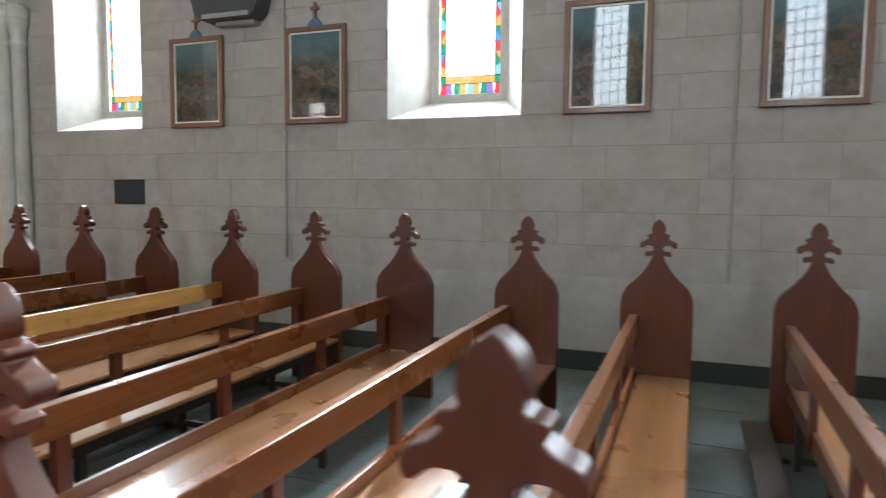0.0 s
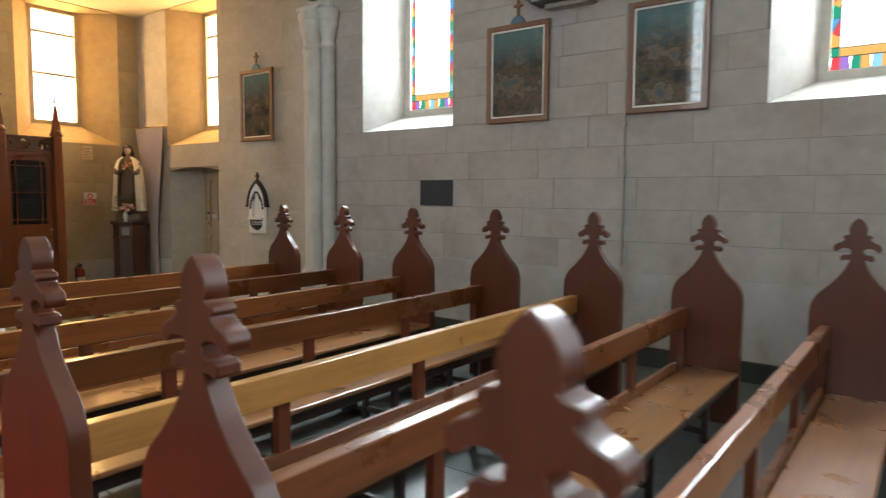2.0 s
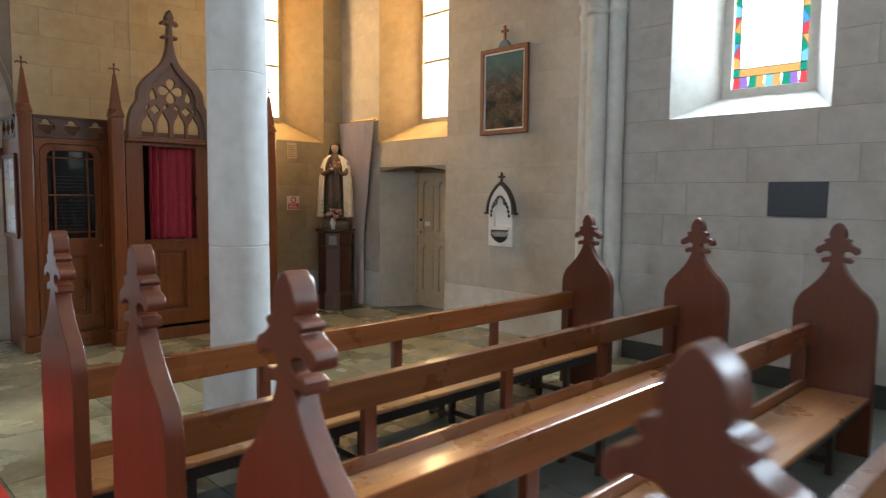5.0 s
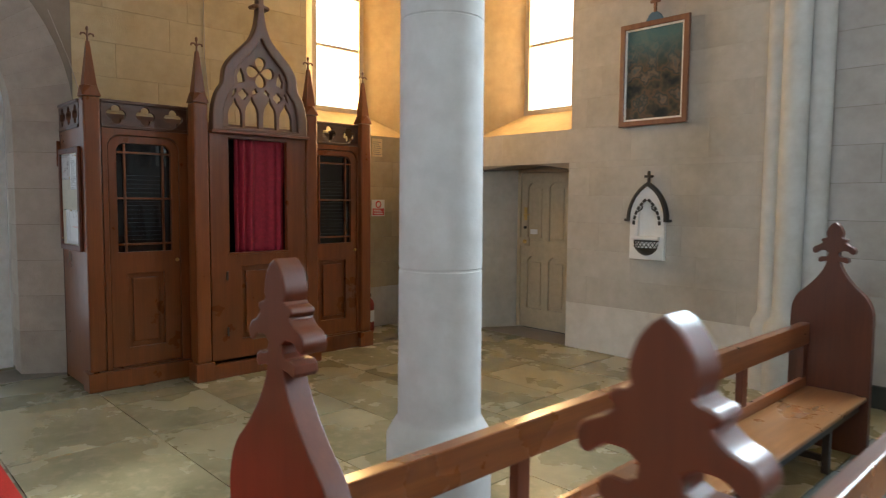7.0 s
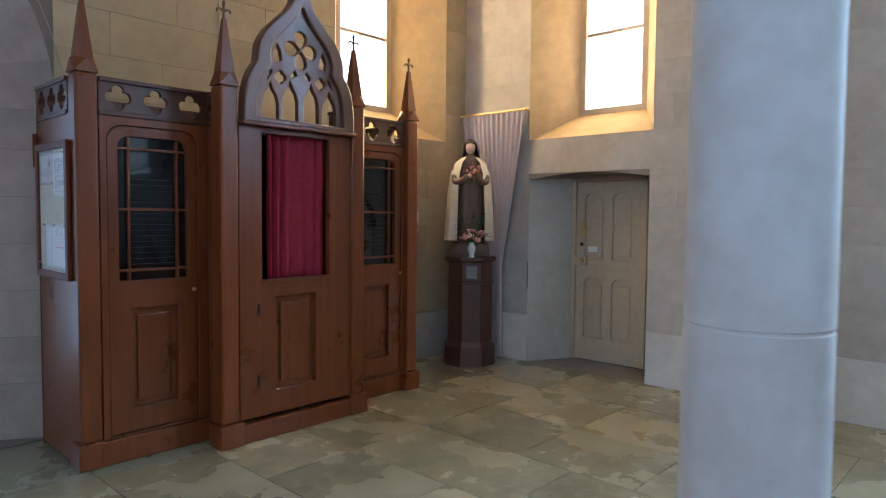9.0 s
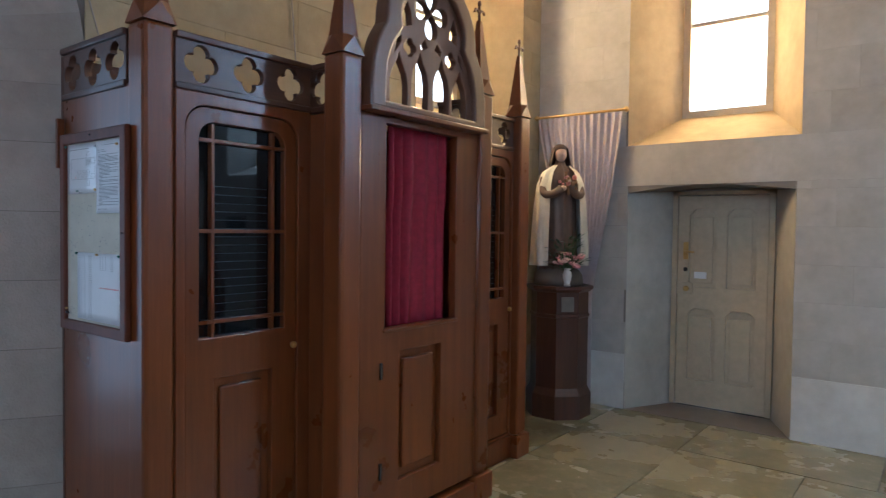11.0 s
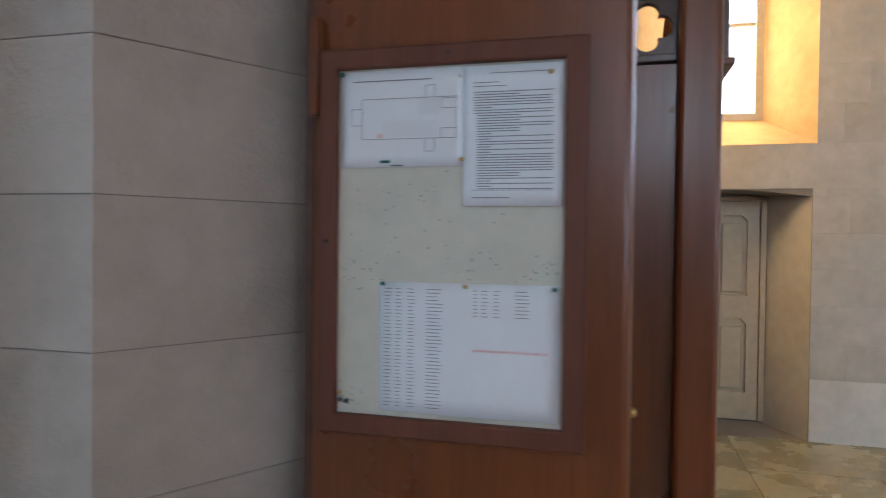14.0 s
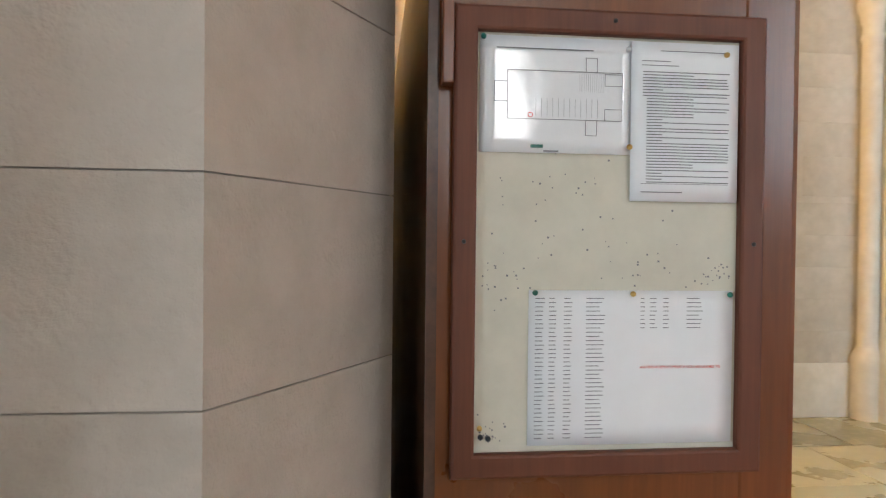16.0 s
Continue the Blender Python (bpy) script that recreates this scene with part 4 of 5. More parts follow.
            fold = math.sin(2 * math.pi * (6.0 * t + 0.35 * math.sin(6 * t)) + 0.35 * math.sin(3 * z))
            row.append(bm.verts.new((x - 0.055 + amp * fold + (0.012 if z > 1.70 else 0.0), y, z)))
        grid.append(row)
    for a, b in zip(grid, grid[1:]):
        for i in range(ny):
            bm.faces.new((a[i], a[i + 1], b[i + 1], b[i]))
    cur = part("curtain", bm, VELVET, c, "crimson gathered curtain, mostly drawn", True)
    m = cur.modifiers.new("thickness", "SOLIDIFY")
    m.thickness = 0.003
    gable(c)
    return c


confessional()


# ---- notice board on the side of the confessional ----
def notice_board():
    y = 1.592
    b = thing("notice_board", (-12.48, y, 1.08), "wooden framed notice board with pinned white papers", "notice board")
    fx0, fx1, fz0, fz1 = -12.775, -12.185, 1.09, 1.945
    part("frame", plate([rect(fx0, fx1, fz0, fz1), rect(-12.732, -12.232, 1.135, 1.90)], "xz", y - 0.012, 0.026, 0.006), BOARD_WOOD, b, "dark moulded frame")
    part("backing", box_bm(-12.74, -12.225, y - 0.008, y, 1.13, 1.905), CORK, b, "cream pin board dotted with pin holes")
    # pin holes
    rnd = random.Random(4)
    dots = []
    for k in range(150):
        cx, cz, sp = rnd.choice([(-12.70, 1.45, 0.03), (-12.45, 1.45, 0.06), (-12.26, 1.46, 0.025), (-12.50, 1.56, 0.14), (-12.71, 1.17, 0.015), (-12.56, 1.62, 0.06)])
        px, pz = rnd.gauss(cx, sp), rnd.gauss(cz, sp * 0.7)
        if -12.725 < px < -12.245 and 1.145 < pz < 1.89:
            r = rnd.uniform(0.0008, 0.0018)
            dots.append(box_bm(px - r, px + r, y - 0.0086, y - 0.007, pz - r, pz + r))
    tagged(part("pin_holes", joined(*dots), INK, b, "scattered dark pin holes"), kind="stuff")

    def sheet(name, x0, x1, z0, z1, lift, mat, label, bars, curl=0.0):
        bm = bmesh.new()
        nx, nz = 10, 8
        g = [[bm.verts.new((x0 + (x1 - x0) * i / nx, y - 0.009 - lift - curl * math.sin(math.pi * i / nx) * (1 - j / nz), z0 + (z1 - z0) * j / nz)) for i in range(nx + 1)] for j in range(nz + 1)]
        for p, q in zip(g, g[1:]):
            for i in range(nx):
                bm.faces.new((p[i], p[i + 1], q[i + 1], q[i]))
        s = part(name, bm, mat, b, label, True)
        m = s.modifiers.new("thickness", "SOLIDIFY")
        m.thickness, m.offset = 0.0006, 0
        yy = y - 0.0096 - lift - curl
        if bars:
            tagged(part("printed_text", joined(*[box_bm(x0 + a, x0 + bb, yy - 0.0004, yy, z1 - c - h, z1 - c) for a, bb, c, h in bars]), INK, s, "grey printed lines"), kind="stuff")
        return s, yy

    # floor plan sheet: outlines as thin bars
    W = 0.0011
    plan = [(0.03, 0.21, 0.022, 0.002)]

    def outline(a, bb, c, d):
        return [(a, bb, c, W), (a, bb, d, W), (a, a + W, c, d - c), (bb, bb + W, c, d - c)]

    plan += outline(0.05, 0.265, 0.062, 0.15) + outline(0.026, 0.05, 0.083, 0.119) + outline(0.196, 0.217, 0.036, 0.062) + outline(0.196, 0.217, 0.15, 0.178) + outline(0.232, 0.265, 0.065, 0.086) + outline(0.232, 0.265, 0.129, 0.15)
    plan += [(0.118, 0.146, 0.207, 0.003)]
    for k in range(12):
        plan += [(0.103 + 0.0105 * k, 0.1034 + 0.0105 * k, 0.112, 0.033), (0.185 + 0.004 * k, 0.1852 + 0.004 * k, 0.066, 0.033)]
    s, yy = sheet("plan_sheet", -12.727, -12.434, 1.683, 1.895, 0.001, GLOSSY_PAPER, "laminated floor plan sheet", plan, 0.003)
    part("green_mark", box_bm(-12.633, -12.610, yy - 0.001, yy, 1.692, 1.698), PIN_GREEN, s)
    part("red_ring", plate([disc(-12.634, 1.752, 0.005), disc(-12.634, 1.752, 0.0035)], "xz", yy - 0.0006, 0.0006), RED_INK, s)
    rnd = random.Random(9)
    letter = [(0.055, 0.19, 0.016, 0.0012), (0.02, 0.075, 0.035, 0.0014), (0.02, 0.09, 0.043, 0.0014)]
    for k in range(38):
        ind = 0.0 if k < 9 else 0.008
        letter.append((0.022 + ind, rnd.choice([0.19, 0.188, 0.185, 0.19, 0.12, 0.06]), 0.055 + 0.0055 * k, 0.0016))
    letter += [(0.02, 0.19, 0.262, 0.0007), (0.02, 0.10, 0.277, 0.0016)]
    sheet("letter_sheet", -12.445, -12.236, 1.598, 1.893, 0.0055, PAPER, "printed letter with lines of small text", letter, 0.0015)
    rota = []
    for k in range(34):
        for a, w in ((0.012, 0.018), (0.038, 0.014), (0.066, 0.016), (0.108, 0.036)):
            rota.append((a, a + w * rnd.uniform(0.7, 1.0), 0.014 + 0.0078 * k, 0.0013))
    for k in range(8):
        for a, w in ((0.212, 0.01), (0.23, 0.014), (0.256, 0.012), (0.302, 0.032)):
            rota.append((a, a + w * rnd.uniform(0.7, 1.0), 0.014 + 0.0078 * k, 0.0013))
    s, yy = sheet("rota_sheet", -12.632, -12.238, 1.146, 1.432, 0.0012, PAPER, "white rota sheet with columns of names", rota, 0.002)
    tx = bpy.data.curves.new("words", "FONT")
    tx.body, tx.size, tx.extrude = "ASE FIND A REPLACEMENT IF YOU ARE UNABLE TO", 0.0068, 0.0002
    tob = bpy.data.objects.new("tmp", tx)
    me = bpy.data.meshes.new_from_object(tob)
    bm = bmesh.new()
    bm.from_mesh(me)
    bpy.data.objects.remove(tob), bpy.data.meshes.remove(me)
    for v in bm.verts:
        v.co = (-12.420 + v.co.x, yy - 0.0004 - v.co.z, 1.287 + v.co.y)
    part("red_words", bm, RED_INK, s, "line of red capital letters")
    for px, pz, mat in ((-12.722, 1.889, PIN_GREEN), (-12.452, 1.876, PAPER), (-12.262, 1.873, BRASS), (-12.448, 1.697, BRASS), (-12.622, 1.428, PIN_GREEN), (-12.437, 1.426, BRASS), (-12.248, 1.425, PIN_GREEN), (-12.722, 1.182, BRASS), (-12.720, 1.166, SLATE), (-12.706, 1.163, SLATE)):
        part("push_pin", ball((px, y - 0.019, pz), 0.0052, (1, 1.2, 1)), mat, b, "", True)
    for px, pz in ((-12.755, 1.52), (-12.207, 1.52), (-12.48, 1.925)):
        part("screw", ball((px, y - 0.026, pz), 0.004), BRONZE, b, "", True)
    return b


notice_board()
solid("timber_offcut", box_bm(-12.797, -12.776, 1.560, 1.592, 1.80, 2.02, 0.003), CONF_WOOD, (-12.79, 1.58, 1.80), "short wooden batten fixed on the confessional side", "batten")


# ---- pictures ----
def picture(x0, x1, z0, z1, seed, wide=0.052):
    y = WALL_Y - 0.012
    p = thing("framed_picture", ((x0 + x1) / 2, y, z0), "brown framed dark religious painting under glass with a cross on top", "picture", "pictures along the wall")
    part("frame", plate(frame_loops(x0, x1, z0, z1, wide), "xz", y - 0.018, 0.04, 0.008), FRAME_WOOD, p)
    part("liner", plate(frame_loops(x0 + wide - 0.002, x1 - wide + 0.002, z0 + wide - 0.002, z1 - wide + 0.002, 0.02), "xz", y - 0.012, 0.016), MOUNT, p, "white inner liner")
    mat, n, l, b = nodes_of("painting_%d" % seed)
    v, _ = coords(n, l, (1, 1, 1))
    f = noise_tex(n, l, v, 5.0, 3.0, 0.55)
    r = ramp(n, [(0.34, (0.03, 0.035, 0.037)), (0.44, (0.075, 0.07, 0.055)), (0.50, (0.14, 0.095, 0.065)), (0.54, (0.055, 0.065, 0.065)), (0.60, (0.19, 0.14, 0.10)), (0.68, (0.08, 0.11, 0.115))])
    l.new(f, r.inputs[0])
    tc = n.new("ShaderNodeTexCoord")
    sx = n.new("ShaderNodeSeparateXYZ")
    l.new(tc.outputs["Object"], sx.inputs[0])
    upper = ramp(n, [(0.55, (0, 0, 0)), (0.85, (0.75, 0.75, 0.75))])
    l.new(sx.outputs["Z"], upper.inputs[0])
    col = mixed(n, l, "MIX", upper.outputs[0], r.outputs[0], (0.10, 0.20, 0.22))
    l.new(col, b.inputs["Base Color"])
    b.inputs["Roughness"].default_value = 0.03
    part("painting", box_bm(x0 + wide, x1 - wide, y - 0.010, y - 0.004, z0 + wide, z1 - wide), mat, p, "dark painted scene behind shiny glass")
    xm = (x0 + x1) / 2
    part("bracket", plate([[(xm - 0.09, z1), (xm + 0.09, z1), (xm + 0.06, z1 + 0.05), (xm + 0.03, z1 + 0.075), (xm - 0.03, z1 + 0.075), (xm - 0.06, z1 + 0.05)]], "xz", y - 0.015, 0.03, 0.004), BLUE_PAINT, p, "blue painted bracket")
    part("cross", joined(box_bm(xm - 0.013, xm + 0.013, y - 0.027, y - 0.005, z1 + 0.075, z1 + 0.24, 0.003), box_bm(xm - 0.05, xm + 0.05, y - 0.028, y - 0.004, z1 + 0.165, z1 + 0.192, 0.003)), FRAME_WOOD, p, "small wooden cross")
    return p


for i, (a, b) in enumerate(((-5.72, -4.985), (-4.17, -3.44), (-1.20, -0.44), (0.42, 1.20), (-9.98, -9.26))):
    picture(a, b, 2.285, 3.285, i + 1)


# ---- statue corner ----
def pedestal():
    cx, cy = -12.38, 5.53
    p = thing("pedestal", (cx, cy, FLOOR), "dark wooden octagonal pedestal with a small plaque", "pedestal")
    ob = part("body", lathe([(0.285, FLOOR), (0.285, 0.14), (0.265, 0.17), (0.25, 0.20), (0.25, 0.80), (0.262, 0.81), (0.262, 0.83), (0.25, 0.84), (0.25, 1.02), (0.275, 1.035), (0.29, 1.05), (0.29, 1.075)], (cx, cy, 0), 8), PEDESTAL_WOOD, p)
    for v in ob.data.vertices:
        c, s = math.cos(radians(22.5)), math.sin(radians(22.5))
        v.co = (v.co.x * c - v.co.y * s, v.co.x * s + v.co.y * c, v.co.z)
    d = Vector((1, -1, 0)).normalized()
    bm = box_bm(-0.055, 0.055, -0.006, 0.006, 0.86, 0.985, 0.002)
    bmesh.ops.rotate(bm, verts=bm.verts[:], matrix=Matrix.Rotation(radians(45), 3, "Z"))
    bmesh.ops.translate(bm, verts=bm.verts[:], vec=(cx + d.x * 0.234, cy + d.y * 0.234, 0))
    part("plaque", bm, paint("dull_metal", (0.22, 0.20, 0.18), 0.45, 0.6), p, "dull metal plaque")
    return cx, cy


def statue(cx, cy):
    """Plain carved figure: one mesh, facing the aisle."""
    z0 = 1.077
    face = Vector((1, -1, 0)).normalized()
    sidev = Vector((1, 1, 0)).normalized()
    bm = bmesh.new()
    cuts = []

    def add(b, slot):
        me = bpy.data.meshes.new("tmp")
        b.to_mesh(me)
        b.free()
        start = len(bm.faces)
        bm.from_mesh(me)
        bpy.data.meshes.remove(me)
        bm.faces.ensure_lookup_table()
        for f in bm.faces[start:]:
            f.material_index = slot
            f.smooth = True

    def at(s, f, z):
        return (cx + sidev.x * s + face.x * f, cy + sidev.y * s + face.y * f, z0 + z)

    def robe(profile, slot, fold, lo=0.0, hi=2 * math.pi, shift=0.0):
        b = bmesh.new()
        rows = []
        for rs, rf, z in profile:
            row = []
            for i in range(49):
                a = lo + (hi - lo) * i / 48
                k = 1 + fold * math.sin(11 * a + 2 * z) + 0.4 * fold * math.sin(23 * a)
                row.append(b.verts.new(at(rs * k * math.sin(a), rf * k * math.cos(a) + shift, z)))
            rows.append(row)
        for p, q in zip(rows, rows[1:]):
            for i in range(48):
                b.faces.new((p[i], p[i + 1], q[i + 1], q[i]))
        return b

    add(lathe([(0.22, 0.0), (0.215, 0.08), (0.19, 0.12), (0.12, 0.16)], at(0, 0, 0), 11), 4)
    add(robe([(0.165, 0.14, 0.10), (0.155, 0.135, 0.30), (0.14, 0.125, 0.60), (0.135, 0.12, 0.80), (0.145, 0.115, 0.92), (0.115, 0.095, 1.005), (0.05, 0.05, 1.05), (0.036, 0.036, 1.10)], 0, 0.06), 0)
    add(robe([(0.255, 0.17, 0.17), (0.245, 0.165, 0.40), (0.225, 0.155, 0.70), (0.20, 0.14, 0.88), (0.155, 0.115, 0.985), (0.08, 0.075, 1.045)], 1, 0.06, radians(34), radians(326), 0.02), 1)
    add(ball(at(0, 0.025, 1.145), 0.056, (0.9, 0.95, 1.22)), 2)
    add(ball(at(0, 0.08, 1.14), 0.009, (1, 1, 1.6)), 2)
    add(robe([(0.10, 0.07, 0.99), (0.095, 0.075, 1.06), (0.078, 0.078, 1.14), (0.066, 0.07, 1.20), (0.03, 0.035, 1.235), (0.002, 0.002, 1.24)], 3, 0.04, radians(62), radians(298), 0.0), 3)
    add(ball(at(0, 0.008, 1.19), 0.054, (1.05, 1.05, 0.85)), 3)
    for s in (-1, 1):
        add(tube(smooth_line([at(s * 0.15, 0.03, 0.93), at(s * 0.165, 0.09, 0.80), at(s * 0.10, 0.15, 0.79), at(s * 0.03, 0.165, 0.84 + 0.05 * (s > 0))]), 0.036, 12), 0)
        add(ball(at(s * 0.02, 0.175, 0.84 + 0.06 * (s > 0)), 0.026, (1.2, 0.9, 0.9)), 2)
    add(tube([at(0.03, 0.175, 0.78), at(0.0, 0.175, 0.98)], 0.012, 8), 5)
    rnd = random.Random(2)
    for k in range(14):
        add(ball(at(rnd.uniform(-0.05, 0.09), 0.175 + rnd.uniform(-0.02, 0.02), 0.88 + rnd.uniform(-0.05, 0.09)), rnd.uniform(0.012, 0.022)), 6 if k % 2 else 5)
    mats = [paint("statue_habit", (0.15, 0.095, 0.065), 0.5), paint("statue_cloak", (0.74, 0.70, 0.60), 0.5), paint("statue_skin", (0.60, 0.42, 0.32), 0.45), paint("statue_veil", (0.055, 0.032, 0.028), 0.55), paint("statue_rock", (0.16, 0.13, 0.10), 0.7), paint("statue_cross", (0.28, 0.14, 0.06), 0.5), paint("statue_roses", (0.55, 0.22, 0.20), 0.6)]
    me = bpy.data.meshes.new("statue")
    bmesh.ops.translate(bm, verts=bm.verts[:], vec=(-cx, -cy, -z0))
    bm.to_mesh(me)
    bm.free()
    for m in mats:
        me.materials.append(m)
    ob = new("statue", me)
    ob.location = (cx, cy, z0)
    return tagged(ob, "painted statue in brown habit and cream cloak on the pedestal", "statue")


pcx, pcy = pedestal()
statue(pcx - 0.03, pcy + 0.02)


def vase_of_flowers(cx, cy, z):
    v = thing("flower_vase", (cx, cy, z), "small white vase of pink flowers before the statue", "vase")
    part("vase", lathe([(0.028, 0), (0.030, 0.008), (0.022, 0.02), (0.036, 0.07), (0.040, 0.10), (0.026, 0.135), (0.034, 0.155)], (cx, cy, z), 24), MARBLE, v, "white glazed vase", True)
    rnd = random.Random(11)
    pinks = [paint("pink_petal", (0.72, 0.30, 0.32), 0.6), paint("pale_petal", (0.80, 0.52, 0.48), 0.6)]
    leaf = paint("leaf_green", (0.05, 0.10, 0.035), 0.5)
    for k in range(20):
        a, r = rnd.uniform(0, 6.28), rnd.uniform(0.01, 0.12)
        px, py, pz = cx + r * math.cos(a), cy + r * math.sin(a), z + 0.20 + rnd.uniform(0, 0.10) - r * 0.3
        petals = []
        for j in range(7):
            t = j * 0.9
            petals.append(ball((px + 0.018 * math.cos(t), py + 0.018 * math.sin(t), pz + 0.006 * (j % 3)), 0.018, (1, 1, 0.6)))
        fl = part("blossom", joined(*petals), pinks[k % 2], v, "pink blossom", True)
        part("stem", tube([(cx, cy, z + 0.12), (px, py, pz)], 0.003, 4), leaf, fl)
    for k in range(70):
        a, r = rnd.uniform(0, 6.28), rnd.uniform(0.03, 0.15)
        px, py, pz = cx + r * math.cos(a) - 0.02, cy + r * math.sin(a) + 0.02, z + rnd.uniform(0.16, 0.42)
        bm = bmesh.new()
        d = Vector((math.cos(a), math.sin(a), rnd.uniform(-0.2, 0.8))).normalized()
        w = d.cross(Vector((0, 0, 1))).normalized() * 0.014
        base = Vector((px, py, pz))
        q = [base, base + d * 0.03 + w + Vector((0, 0, 0.006)), base + d * 0.075, base + d * 0.03 - w + Vector((0, 0, 0.006))]
        low = Vector((cx, cy, z + 0.13))
        vs = [bm.verts.new(p) for p in q]
        bm.faces.new(vs)
        tb = tube([low, base], 0.002, 4)
        part("leaf", joined(bm, tb), leaf, v)
    return v


vase_of_flowers(-12.235, 5.385, 1.077)

# curtain on its rod behind the statue
drape = thing("drape", (-12.4, 5.95, FLOOR), "lilac-grey pleated curtain on a brass rod, gathered to one side", "curtain")
part("rod", tube([(-12.87, 5.92, 2.635), (-11.97, 5.92, 2.635)], 0.012, 12), BRASS, drape, "brass rod", True)
for x in (-12.86, -11.96):
    part("rod_end", ball((x, 5.92, 2.635), 0.024), BRASS, drape, "", True)
part("rod_bracket", tube([(-11.99, 5.92, 2.635), (-11.99, 6.0, 2.635)], 0.008), BRASS, drape)
bm = bmesh.new()
rows = []
for j in range(41):
    t = j / 40
    z = 2.62 - t * (2.62 - FLOOR - 0.015)
    right = -11.99 - 0.27 * min(1.0, t / 0.62) ** 1.3
    left = -12.85 + 0.42 * min(1.0, t / 0.62) ** 1.2
    row = []
    for i in range(161):
        s = i / 160
        x = left + (right - left) * s
        amp = 0.012 + 0.018 * min(1.0, t * 1.6)
        row.append(bm.verts.new((x, 5.925 + amp * math.sin(2 * math.pi * 13 * s + 0.8 * math.sin(4 * s)) + 0.008 * math.sin(5 * t + 9 * s), z)))
    rows.append(row)
for a, b in zip(rows, rows[1:]):
    for i in range(160):
        bm.faces.new((a[i], a[i + 1], b[i + 1], b[i]))
part("cloth", bm, DRAPE, drape, "pleated lilac-grey cloth", True)

# fire extinguisher and signs on the end wall
ext = thing("fire_extinguisher", (-12.70, 4.86, FLOOR), "red fire extinguisher standing by the confessional", "extinguisher")
part("cylinder", lathe([(0.065, FLOOR), (0.07, FLOOR + 0.02), (0.07, 0.27), (0.055, 0.32), (0.025, 0.345), (0.02, 0.37)], (-12.70, 4.86, 0), 24), paint("red_enamel", (0.26, 0.02, 0.016), 0.3), ext, "red cylinder", True)
part("label_band", lathe([(0.0708, 0.06), (0.0708, 0.20)], (-12.70, 4.86, 0), 24), PAPER, ext, "white label", True)
part("valve", box_bm(-12.725, -12.675, 4.835, 4.885, 0.36, 0.40, 0.006), BRONZE, ext)
part("lever", tube([(-12.70, 4.86, 0.40), (-12.62, 4.80, 0.43)], 0.008), BRONZE, ext)
part("hose", tube(smooth_line([(-12.68, 4.83, 0.38), (-12.62, 4.76, 0.34), (-12.615, 4.765, 0.18), (-12.625, 4.78, 0.08)]), 0.010), BLACK, ext, "black hose", True)
sg = thing("safety_sign", (END_X, 5.14, 1.33), "small white and red safety sign on the wall", "sign")
part("plate", box_bm(END_X + 0.001, END_X + 0.018, 5.035, 5.235, 1.335, 1.54, 0.004), PAPER, sg)
part("red_band", box_bm(END_X + 0.018, END_X + 0.020, 5.045, 5.225, 1.345, 1.43), RED_INK, sg)
part("symbol", plate([disc(5.135, 1.48, 0.045), disc(5.135, 1.48, 0.03)], "yz", END_X + 0.019, 0.002), RED_INK, sg)
part("writing", joined(*[box_bm(END_X + 0.020, END_X + 0.021, 5.06, 5.21 - 0.02 * k, 1.36 + 0.022 * k, 1.37 + 0.022 * k) for k in range(3)]), PAPER, sg)
sg = thing("paper_notice", (END_X, 5.12, 2.07), "small yellowed paper notice on the wall", "sign")
part("sheet", box_bm(END_X + 0.001, END_X + 0.012, 5.035, 5.20, 2.075, 2.295), paint("yellowed_paper", (0.66, 0.52, 0.30), 0.6), sg)
part("writing", joined(*[box_bm(END_X + 0.012, END_X + 0.013, 5.055, 5.18 - 0.015 * (k % 3), 2.10 + 0.025 * k, 2.107 + 0.025 * k) for k in range(7)]), INK, sg)


